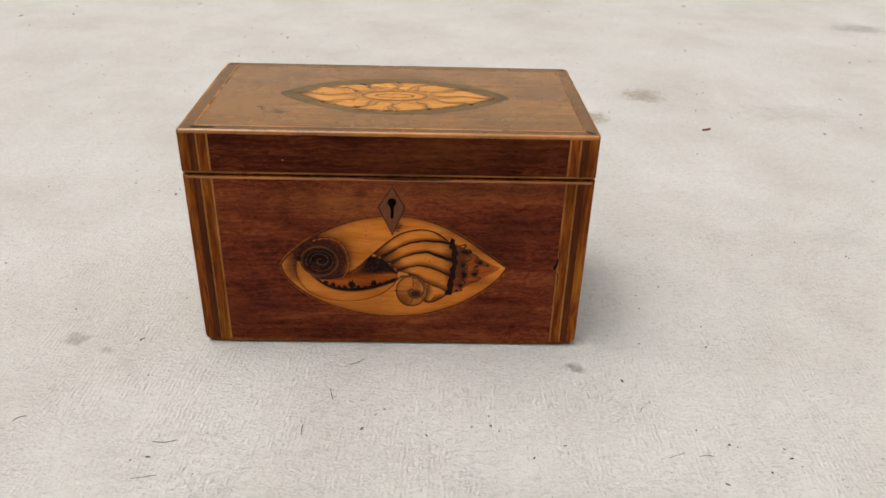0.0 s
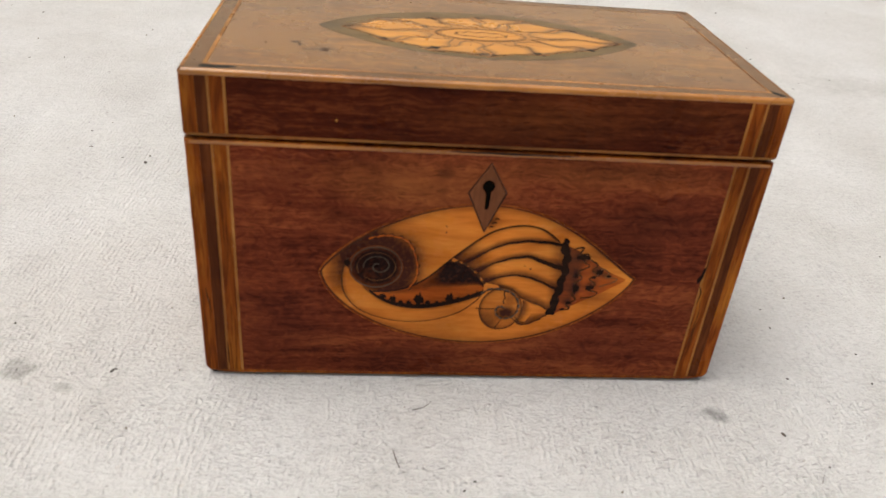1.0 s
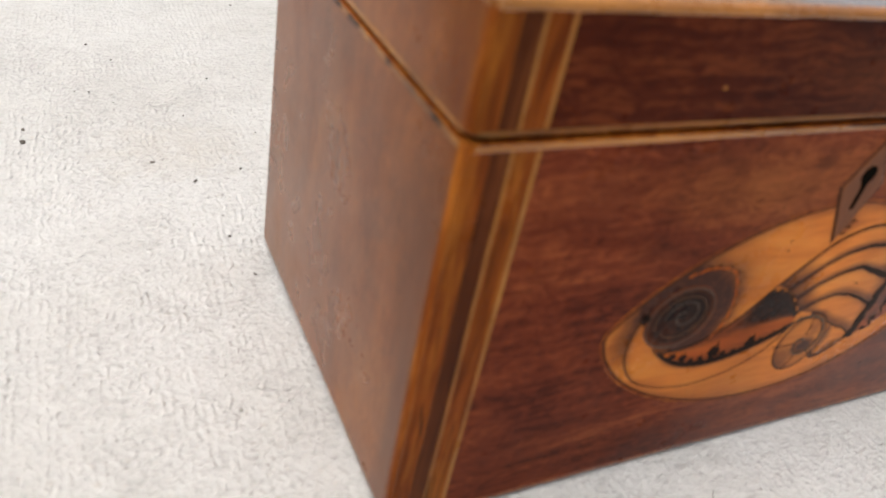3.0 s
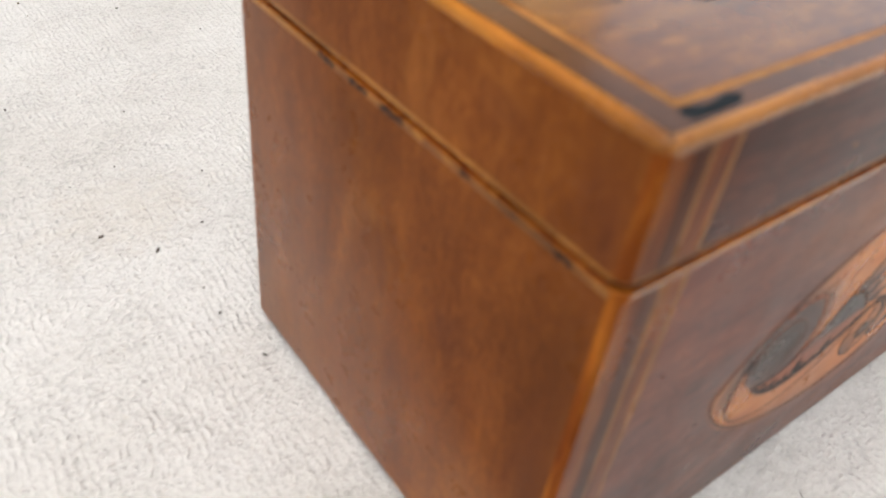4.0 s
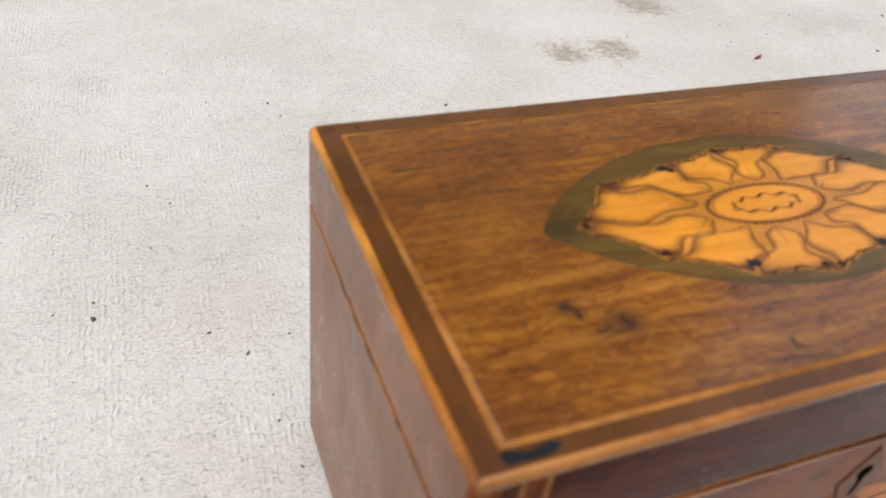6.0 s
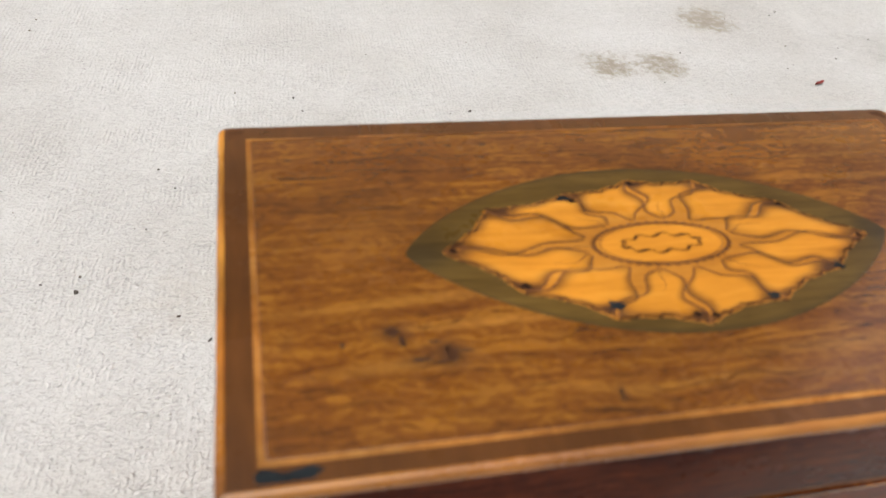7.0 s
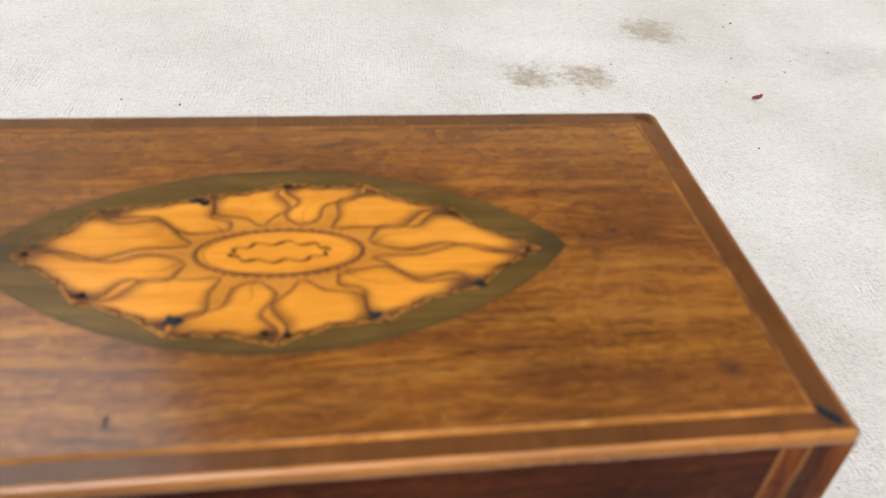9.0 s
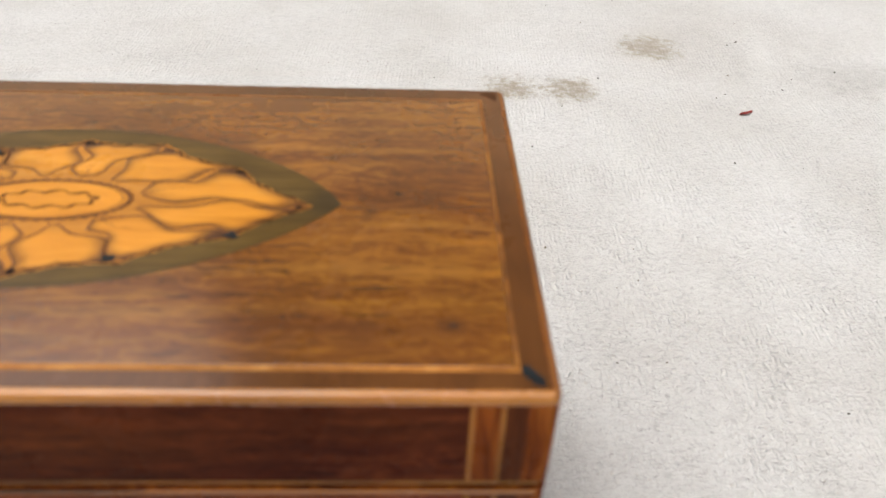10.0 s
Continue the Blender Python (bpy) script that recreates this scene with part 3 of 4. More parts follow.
RIGHT = Face((W * MM, 0, 0), (0, 1, 0), (0, 0, 1))
TOP = Face((0, 0, H * MM), (1, 0, 0), (0, 1, 0))

body = part("body", rounded_block(-W * MM, -D * MM, 0.0012, W * MM, D * MM, (S - 1.0) * MM, 0.0020, 0.0006, 0.0012, 0.0034), CORNER_WOOD, caddy, "mahogany body with tulipwood corner bands", True)
lid = part("lid", rounded_block(-W * MM, -D * MM, (S + 0.1) * MM, W * MM, D * MM, (H - 0.15) * MM, 0.0018, 0.0017, 0.0004, 0.0014, REAR * MM), CORNER_WOOD, caddy, "closed lid, honey brown with boxwood edges", True)
part("base", rounded_block(-0.0965, -0.0523, 0.0, 0.0965, 0.0523, 0.002, 0.001, 0, 0), FELT, caddy, "black felt base")
part("rabbet", rounded_block(-0.0965, -0.0523, (S - 2) * MM, 0.0965, 0.0523, (S + 1.5) * MM, 0.001, 0, 0), CARCASS, caddy)

def blot(u, v, *spots):
    """Dark blots: centre, half width, half height, strength."""
    return sum(k * math.exp(-((u - a) / w) ** 2 - ((v - b) / h) ** 2) for a, b, w, h, k in spots)


def jagged(u, v, wide, high, seed, spikes=7):
    """A small fern-edged scorch mark."""
    r = random.Random(seed)
    out = []
    for i in range(2 * spikes):
        t = math.tau * i / (2 * spikes) + r.uniform(-0.12, 0.12)
        k = (1.0 if i % 2 else 0.6) * r.uniform(0.8, 1.15)
        out.append((u + wide * k * math.cos(t), v + high * k * math.sin(t)))
    return out


# darker figure and worn marks in the side veneer
SIDE_MARKS = ((-32, 78, 3, 9, 0.35), (-28, 60, 2, 12, 0.3), (-36, 48, 2.5, 7, 0.4), (10, 40, 5, 6, 0.2), (22, 62, 4, 5, 0.22), (46, 108, 2.5, 6, 0.3), (50, 103, 2, 9, 0.4), (28, 110, 5, 3, 0.25), (48, 40, 4, 30, 0.25), (-46, 30, 5, 20, 0.2), (5, 14, 20, 5, 0.2))
# front of body and lid: bands from each corner inwards, then the field
BANDS = ((0.8, 5.0, "corner_band", CORNER_WOOD, 0.06), (5.05, 8.5, "dark_band", DARK_BAND, 0.05), (8.55, 9.35, "stringing", LINE_WOOD, 0.07), (9.4, 13.4, "corner_band", CORNER_WOOD, 0.06), (13.45, 14.3, "stringing", LINE_WOOD, 0.07))
for owner, z0, z1, field in ((body, 2.8, S - 2.5, FRONT_WOOD), (lid, S + 1.3, H - 1.75, LID_FRONT_WOOD)):
    for side in (-1, 1):
        for a, b, name, wood_of, high in BANDS:
            e = sorted((side * (W - a), side * (W - b)))
            if a < 1 and owner is body:  # the outermost band follows the rounded foot of the corner
                band = [(side * (W - b), z0), (side * (W - 3.6), z0), (side * (W - 1.9), z0 + 0.5), (side * (W - 0.9), z0 + 1.8), (side * (W - a), z1), (side * (W - b), z1)]
            else:
                band = [(e[0], z0), (e[1], z0), (e[1], z1), (e[0], z1)]
            part(name, plate(FRONT, band, -0.2, high, 0.03), wood_of, owner)
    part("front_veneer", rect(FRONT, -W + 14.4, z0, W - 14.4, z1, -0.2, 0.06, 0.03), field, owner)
for owner, z0, z1 in ((body, 4.7, S - 2.6), (lid, S + 1.2, H - 2.0)):
    for face in (LEFT, RIGHT):
        part("side_veneer", panel(face, lambda s, t: (-D + 1.9 + (2 * D - 3.8) * s, z0 + (z1 - z0) * t), 50, 40, -0.05, 0.06, lambda u, v, s, t: blot(u, v, *SIDE_MARKS)), SIDE_WOOD, owner)
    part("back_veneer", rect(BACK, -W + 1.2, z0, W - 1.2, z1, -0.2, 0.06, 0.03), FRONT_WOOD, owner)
# boxwood lines along the joint
for owner, z0, z1, line_of in ((body, S - 2.4, S - 1.3, BOXWOOD), (lid, S + 0.5, S + 1.2, OLD_BOXWOOD)):
    part("edge_stringing", rect(FRONT, -W + 1.9, z0, W - 1.9, z1, -0.2, 0.09, 0.05), line_of, owner)
    for face in (LEFT, RIGHT):
        fresh = (-D + 1.9, -19.0) if face is LEFT else (19.0, D - 1.9)
        worn = (-18.95, D - 1.9) if face is LEFT else (-D + 1.9, 18.95)
        for (u0, u1), wood_of in ((fresh, LINE_WOOD), (worn, OLD_BOXWOOD if owner is body else LINE_WOOD)):
            part("edge_stringing", rect(face, u0, z0 - 0.2, u1, z1, -0.2, 0.09, 0.05), wood_of, owner)

def edging(side, wide, drop, seed):
    """One worn, rounded strip along a top edge of the lid, mitred at both ends; wide: its width on top, drop: its depth down the face."""
    r = random.Random(seed)
    across = side in ("front", "back")
    half, deep = (W, D) if across else (D, W)
    sign = -1 if side in ("front", "left") else 1
    bow = wide - 0.25
    wave = [(r.uniform(0.02, 0.5), r.uniform(0, math.tau), r.uniform(0.3, 1.0)) for k in range(7)]
    worn = lambda x, j: sum(c * math.sin(f * x + p + 1.7 * j) for f, p, c in wave) / 7
    profile = [(wide, -0.02), (wide - 0.25, 0.10)] + [(bow - 0.13 - bow * math.sin(a), 0.10 - bow + bow * math.cos(a)) for a in (radians(8 + 82 * k / 7) for k in range(8))] + [(-0.16, -drop + 0.2), (-0.14, -drop), (0.15, -drop - 0.05)]
    along = sorted({-half + 0.2 * k for k in range(18)} | {half - 0.2 * k for k in range(18)} | {-half + 2 * half * k / 90 for k in range(91)})
    bm = bmesh.new()
    rows = []
    for x in along:
        row = []
        for j, (o, h) in enumerate(profile):
            if j < 2:
                o += 0.35 * worn(x, 0)
            elif j > 10:
                h += 0.3 * worn(x, 1)
            else:
                o += 0.10 * worn(x, 2)
            a, b = max(-half + o, min(half - o, x)), deep - o
            bend = REAR if (side == "back" or (not across and a > 0)) else 1.8
            da, db, k = abs(a) - (half - bend), b - (deep - bend), bend - o
            if da > 0 and db > 0 and k > 0 and math.hypot(da, db) > k:
                f = k / math.hypot(da, db)
                a, b = math.copysign(half - bend + da * f, a), deep - bend + db * f
            p = (a, sign * b) if across else (sign * b, a)
            row.append(bm.verts.new(MM * Vector((p[0], p[1], H + h))))
        rows.append(row)
    for p, q in zip(rows, rows[1:]):
        for j in range(len(profile) - 1):
            bm.faces.new((p[j], q[j], q[j + 1], p[j + 1]))
    bmesh.ops.recalc_face_normals(bm, faces=bm.faces)
    if sum(f.normal.z * f.calc_area() for f in bm.faces) < 0:
        bmesh.ops.reverse_faces(bm, faces=bm.faces)
    return bm


for side, wide, drop, wood_of, label in (("front", 1.65, 1.85, BOXWOOD, "worn rounded boxwood edging"), ("left", 1.55, 1.8, LIT_BOXWOOD, "worn boxwood edging with skylight painted in"), ("right", 1.2, 1.7, BROWN_BOXWOOD, "worn brown boxwood edging"), ("back", 1.4, 1.7, BAND_WOOD, "dark rounded back edge")):
    part("edging", edging(side, wide, drop, len(side)), wood_of, lid, label, True)

# lid top: crossbanding, stringing, field
X0, X1, Y0, Y1 = -W + 6.7, W - 6.0, -D + 5.4, D - 6.1
LINE, THIN = 1.25, 0.75
A, B, C, E = (-W + 1.6, -D + 1.5), (W - 1.35, -D + 1.5), (W - 1.35, D - 1.25), (-W + 1.6, D - 1.25)
a, b, c, e = (X0, Y0), (X1, Y0), (X1, Y1), (X0, Y1)
for corners in ((A, B, b, a), (B, C, c, b), (C, E, e, c), (E, A, a, e)):
    part("crossbanding", plate(TOP, corners, -0.2, 0.05, 0.03), BAND_WOOD, lid)
for x0, y0, x1, y1, wood_of in ((X0, Y0, X1, Y0 + LINE, LINE_WOOD), (X0, Y1 - THIN, X1, Y1, OLD_BOXWOOD), (X0, Y0 + LINE, X0 + LINE, Y1 - THIN, LINE_WOOD), (X1 - THIN, Y0 + LINE, X1, Y1 - THIN, OLD_BOXWOOD)):
    part("stringing", rect(TOP, x0, y0, x1, y1, -0.2, 0.07, 0.03), wood_of, lid)
KNOTS = ((-65.6, -21.8, 3.2, 2.4, 0.75), (-63.5, -24, 1.2, 2.2, 0.4), (-61, -29.3, 4.0, 1.6, 0.7), (-55.2, -28.6, 2.6, 3.4, 0.85), (-52, -27.5, 3, 0.8, 0.4), (-58, -26, 3.5, 0.8, 0.35), (-31.8, 42, 1.4, 0.7, 0.8), (-25.6, -42, 0.7, 1.8, 0.6), (72, 3, 1.2, 1.0, 0.6), (-86, -22, 1.2, 2, 0.4), (82, -38, 2.2, 1.5, 0.5), (66, -4, 1.5, 3.5, 0.5))
FX, FY = X0 + LINE + 0.05, Y0 + LINE + 0.05
part("top_veneer", panel(TOP, lambda s, t: (FX + (X1 - THIN - 0.05 - FX) * s, FY + (Y1 - THIN - 0.05 - FY) * t), 120, 60, -0.05, 0.05, lambda u, v, s, t: blot(u, v, *KNOTS)), TOP_WOOD, lid, "honey brown figured veneer with small knots")
for i, (u, v, wide, high) in enumerate(((-65.6, -21.4, 1.9, 1.5), (-64.0, -24.2, 0.8, 1.9), (-61.2, -29.2, 2.6, 0.8), (-55.2, -28.6, 1.5, 2.3), (-57.6, -25.0, 1.7, 0.5), (-52.0, -28.0, 1.7, 0.5), (-75.4, -24.0, 0.5, 1.0), (-31.8, 42, 1.2, 0.5), (-25.6, -42, 0.5, 1.7), (82, -38, 1.1, 0.9), (72, 3, 0.9, 0.7), (-82, 38, 1.2, 0.5))):
    part("knot", plate(TOP, jagged(u, v, 0.95 * wide, 0.95 * high, 50 + i, 6), 0.0, 0.07, 0.02), KNOT, lid)
# worn patches filled with dark wax
part("wax_fill", plate(TOP, [(-92.5, -50.2), (-91.2, -49.0), (-87.5, -50.3), (-83, -49.3), (-81, -50.4), (-83.2, -51.9), (-88, -52.0), (-92.0, -51.9)], 0.0, 0.09, 0.03), TEAL_FILL, lid, "blue-black fill in a chipped corner")
part("wax_fill", plate(TOP, [(92.6, -47.6), (93.7, -47.3), (96.2, -50.4), (96.0, -52.0), (94.4, -51.6), (92.6, -49.2)], 0.0, 0.09, 0.03), TEAL_FILL, lid, "blue-black fill in a chipped corner")
for a in (-1, 1):
    part("corner_stain", plate(TOP, [(a * 96.3, 47.2), (a * 96.4, 51.4), (a * 95.8, 52.2), (a * 92.0, 52.3), (a * 92.6, 50.6), (a * 94.2, 49.6)], 0.0, 0.06, 0.02), SEPIA, lid, "dark stained corner")
# open mitre of the edging over the chipped corner
part("mitre_gap", ribbon(TOP, [Vector((-97.9, -53.7)), Vector((-97.2, -53.0)), Vector((-96.6, -52.4))], 0.35, 0.02, 0.14), CARCASS, lid)
# chips along the left joint
for a, k in ((20.2, 0.8), (17.6, 1.2), (9.0, 1.3), (6.4, 1.0), (-1.2, 1.5), (-4.6, 0.9), (-22.0, 0.8), (-44.0, 1.2)):
    part("chip", plate(LEFT, [(-a - 1.7 * k, S - 1.6), (-a - 0.3 * k, S - 1.2), (-a + 1.5 * k, S - 1.4), (-a + 1.9 * k, S - 1.9), (-a + 0.9 * k, S - 2.1 - 0.5 * k), (-a + 0.1 * k, S - 2.0 - 0.2 * k), (-a - 0.9 * k, S - 2.3 - 0.4 * k)], 0.0, 0.13, 0.03), CARCASS, body)
part("chip", plate(FRONT, [(82.4, 49), (83.6, 51), (83.9, 54.0), (84.5, 54.2), (84.6, 50), (83.6, 47.5), (82.8, 47.2)], 0.0, 0.12, 0.03), INK, body, "black chip beside the corner band")

# dark plate painting a chipped shadow gap on the body's upper edge beside the lock, and a pale nick in the lid
part("chip", plate(FRONT, [(-14, S - 1.25)] + [(-14 + 44 * k / 22, S - 1.5 - 0.45 * math.sin(math.pi * k / 22) * (0.5 + 0.5 * abs(math.sin(2.7 * k)))) for k in range(1, 22)] + [(30, S - 1.25), (8, S - 1.0)], 0.0, 0.12, 0.02), CARCASS, body, "dark plate painting the chipped joint's shadow gap")
part("nick", plate(FRONT, [(-50.6, 105.0), (-50.1, 104.7), (-49.8, 105.3), (-50.3, 105.7)], 0.0, 0.1, 0.02), LINE_WOOD, lid)

# dark cracks along the corner bands
for side, line, wide in ((1, [(84.6, 62), (84.9, 55), (84.3, 50)], 0.5), (1, [(84.2, 46), (85.4, 43), (85.0, 38)], 0.6), (1, [(86.0, 40), (86.8, 34), (86.4, 27), (87.2, 20)], 0.35), (1, [(87.4, 31), (86.8, 24), (85.6, 16), (85.2, 8)], 0.3), (-1, [(95.6, 40), (94.9, 34), (94.0, 29)], 0.45), (-1, [(89.5, 16), (89.3, 11), (89.4, 5)], 0.6)):
    part("crack", ribbon(FRONT, spline([(side * a, b) for a, b in line], 6), lambda t, w=wide: w * math.sin(math.pi * (0.08 + 0.84 * t)), 0.02, 0.1), SEPIA, body)

# ---- shell medallion on the front ----
def shell_edges(s):
    """Lower and upper edge of the shell oval, fuller at the whelk's end."""
    x = -55.0 + 113.3 * (0.5 - 0.5 * math.cos(math.pi * s))
    w = (x + 55.0) / 113.3
    k, f = max(0.0, 1 - (2 * w - 1) ** 2), w * w * (3 - 2 * w)
    m = 48.2 + 0.3 * w
    return x, m - 30.1 * k ** (0.6 + 0.14 * f), m + 28.2 * k ** (0.80 + 0.36 * f)


HALO = ((-35.9, 50.8, 13, 12, 0.75), (-42, 58, 8, 7, 1.0), (-34, 61, 8, 4.5, 0.65), (-25, 52, 5, 9, 0.85), (-30, 41, 9, 4, 0.8), (-46, 48, 3, 6, 0.5), (-50, 46, 5, 9, 0.3), (3, 71, 2.5, 3, 0.6), (44, 40, 9, 3, 0.3), (42, 58, 8, 3, 0.3), (-20, 25, 22, 3, 0.15))


def between(edges):
    return lambda s, t: (edges(s)[0], edges(s)[1] + (edges(s)[2] - edges(s)[1]) * t)


def on(line, s):
    k = s * (len(line) - 1)
    i = min(int(k), len(line) - 2)
    return line[i].lerp(line[i + 1], k - i)


def ruled(a, b):
    return lambda s, t: on(a, s).lerp(on(b, s), t)


def spiral(cx, cy, rx, ry, turns, shrink, start, steps=80):
    return [Vector((cx + rx * (1 - shrink * i / steps) * math.cos(start + turns * math.tau * i / steps), cy + ry * (1 - shrink * i / steps) * math.sin(start + turns * math.tau * i / steps))) for i in range(steps + 1)]


shell = part("shell_medallion", panel(FRONT, between(shell_edges), 120, 48, 0.0, 0.10, lambda u, v, s, t: blot(u, v, *HALO) + 0.35 * max(0, 1 - min(t, 1 - t) * 18)), SHELL_WOOD, caddy, "amber boxwood oval with engraved sea shells")
rim = [Vector((shell_edges(i / 60)[0], shell_edges(i / 60)[2])) for i in range(61)] + [Vector((shell_edges(1 - i / 60)[0], shell_edges(1 - i / 60)[1])) for i in range(1, 61)]
part("oval_line", ribbon(FRONT, rim, lambda s: 0.45 + 0.2 * math.sin(17 * s) * math.sin(5 * s), 0.04, 0.13), SEPIA, shell)
part("oval_line", ribbon(FRONT, offset(rim, lambda s: 1, 0.8), lambda s: 0.42 + 0.15 * math.sin(23 * s), 0.04, 0.11), CORNER_WOOD, shell)

L1, L2, L3 = 0.14, 0.18, 0.22
whelk = spline([(-46.5, 52.9), (-47.8, 46.3), (-47.0, 39.6), (-42.5, 32.9), (-34.1, 28.6), (-23.9, 27.0), (-13.7, 28.2), (-4.9, 31.8), (1.0, 37.0), (3.6, 41.5)])
lip_low = spline([(-40.2, 41.8), (-35.1, 37.6), (-29.4, 34.6), (-22.3, 33.3), (-15.0, 33.8), (-6.3, 36.0), (2.4, 39.6), (3.4, 42.0)])
lip_top = spline([(-37.9, 40.0), (-29.2, 40.7), (-21.9, 43.4), (-16.1, 47.8), (-10.3, 53.8)])
hinge = spline([(-10.3, 53.8), (-6.6, 53.4), (-3.2, 52.0), (0.2, 48.7), (3.4, 44.4)])
upper = spline([(-16.1, 47.8), (-11.7, 52.5), (-6.5, 57.6), (-0.8, 62.7), (5.3, 67.0), (13.7, 69.3), (20.7, 68.5), (24.9, 66.3), (28.6, 63.2)])
ribs = [spline(q) for q in (
    [(-8.6, 55.2), (-0.8, 62.6), (5.3, 66.9), (13.7, 69.2), (20.7, 68.4), (28.6, 63.2)],
    [(-4.4, 53.0), (3.9, 58.9), (9.5, 61.6), (16.5, 63.0), (23.6, 62.8), (30.4, 62.0)],
    [(0.2, 49.4), (5.9, 53.4), (12.4, 55.8), (18.6, 56.6), (25.2, 54.1), (31.2, 52.2)],
    [(3.4, 45.2), (9.6, 47.9), (15.3, 48.7), (21.0, 47.4), (26.0, 45.2), (31.2, 42.6)],
    [(8.6, 44.2), (14.0, 42.4), (18.0, 38.8), (25.6, 35.4), (30.0, 32.3)],
    [(15.0, 30.0), (19.1, 26.6), (24.3, 28.4), (27.5, 30.9), (29.6, 32.6)])]

# ribs of the scallop, sand-shaded along the lower edge and towards the hinge
for a, b in zip(ribs, ribs[1:]):
    part("rib", panel(FRONT, ruled(a, b), 30, 10, 0.08, L1, lambda u, v, s, t: 0.85 * max(0, t - 0.62) / 0.38 + 0.45 * max(0, 0.18 - t) / 0.18 + 0.9 * max(0, 0.2 - s) / 0.2 + 0.6 * max(0, s - 0.82) / 0.18), SHELL_WOOD, shell)
for k, (line, a, b, wood_of) in enumerate(zip(ribs, (0.35, 0.4, 0.4, 0.35, 0.4, 0.45), (0.3, 1.1, 1.9, 0.7, 0.2, 0.3), (SEPIA, INK, INK, INK, SEPIA, SEPIA))):
    part("rib_line", ribbon(FRONT, offset(line, lambda s: 0.12 * math.sin(31 * s + k), 1), lambda s: a + b * s ** 2 + 0.35 * math.sin(math.pi * s) * (0 < k < 4), 0.1, L2), wood_of, shell)
part("outline", ribbon(FRONT, upper, lambda s: 0.4 + 0.3 * math.sin(math.pi * s), 0.1, L2), SEPIA, shell)

# the whelk: body whorl, red mouth, black throat with a ragged edge
part("whorl", panel(FRONT, ruled(lip_low, whelk), 46, 10, 0.08, L1, lambda u, v, s, t: 0.08 + 0.4 * max(0, 0.25 - t) / 0.25 + 0.3 * max(0, t - 0.85) / 0.15 + 0.5 * max(0, 0.3 - s)), SHELL_WOOD, shell)
part("mouth", panel(FRONT, ruled(lip_low, lip_top + hinge[1:]), 60, 14, 0.08, L1, lambda u, v, s, t: 0.1 + 1.5 * min(1, max(0, t - 0.42) / 0.22) * min(1, max(0.2, 3.4 * s - 1.1)) + 0.5 * max(0, 0.2 - t) / 0.2), RED_SHELL, shell)
ragged = [q + Vector((0, 0.8 + 0.7 * abs(math.sin(3.1 * i)) + 0.5 * abs(math.sin(1.3 * i + 1)))) for i, q in enumerate(lip_low[4:-4])]
part("ragged_edge", plate(FRONT, lip_low[4:-4] + ragged[::-1], 0.1, L2, 0.02), INK, shell)
for i, (a, b, w, h) in enumerate(((-33.0, 38.2, 1.6, 1.2), (-29.3, 37.0, 1.5, 1.6), (-26.4, 35.6, 1.2, 1.1), (-23.6, 35.5, 1.2, 1.3), (-19.8, 36.9, 2.2, 2.9), (-16.7, 35.6, 1.1, 1.3), (-13.2, 35.2, 1.3, 1.4), (-8.8, 37.6, 2.1, 2.6), (-5.4, 37.6, 1.1, 1.3), (-1.7, 38.9, 1.1, 1.3), (1.5, 40.2, 1.0, 1.2))):
    part("ragged_mark", plate(FRONT, jagged(a, b, 0.9 * w, 1.25 * h, i), 0.1, L2 + 0.012, 0.03), INK, shell)
part("lip_line", ribbon(FRONT, lip_low, lambda s: 0.3 + 0.3 * math.sin(math.pi * min(1, 1.2 * s)) ** 2, 0.1, L2 - 0.01), SEPIA, shell)
part("lip_line", ribbon(FRONT, lip_top, 0.6, 0.1, L2), INK, shell)
part("hinge_line", ribbon(FRONT, offset(hinge, lambda s: 0.3 * math.sin(34 * s), 1), lambda s: 0.7 + 0.3 * math.sin(34 * s), 0.1, L3), SEPIA, shell)
part("outline", ribbon(FRONT, whelk, lambda s: 0.4 + 0.15 * math.sin(9 * s), 0.1, L2), SEPIA, shell)

# dark spire of the whelk with its pale spiral, a worn black edge and the scalloped frill round it
part("spire", panel(FRONT, lambda s, t: (-35.9 + 9.7 * t * math.cos(math.tau * s), 50.6 + 8.9 * t * math.sin(math.tau * s)), 48, 10, 0.1, L2, lambda u, v, s, t: 1.0 - 0.5 * max(0, t - 0.78) / 0.22 - blot(u, v, (-38, 48.5, 4, 3, 0.12))), RED_SHELL, shell, "near-black scorched spire")
part("spiral_line", ribbon(FRONT, spiral(-35.9, 50.6, 9.4, 8.6, 1.0, 0.06, 3.4), lambda s: 0.35 + 0.25 * math.sin(7 * s) ** 2, 0.12, L3), GREY_LINE, shell)
part("spiral_line", ribbon(FRONT, spiral(-35.6, 50.6, 7.0, 6.2, -0.95, 0.1, 3.6), 0.3, 0.12, L3), UMBER, shell)
part("spiral_line", ribbon(FRONT, spiral(-35.0, 51.0, 5.4, 4.8, -1.3, 0.82, 3.3), lambda s: 0.4 + 0.35 * s, 0.12, L3), GREY_LINE, shell)
part("spire_edge", plate(FRONT, jagged(-46.0, 52.0, 1.3, 2.2, 4), 0.1, L3, 0.03), INK, shell)
frill = spline([(-38.6, 62.2), (-34.3, 63.4), (-30.4, 63.4), (-26.0, 62.0), (-23.4, 58.6), (-21.8, 54.0), (-21.2, 49.6), (-21.9, 45.2), (-24.3, 41.4)], 12)
part("frill_line", ribbon(FRONT, offset(frill, lambda s: abs(math.sin(34 * s)) - 0.5, 1.5), lambda s: 0.3 + 0.35 * math.sin(34 * s) ** 2, 0.1, L2), SEPIA, shell)

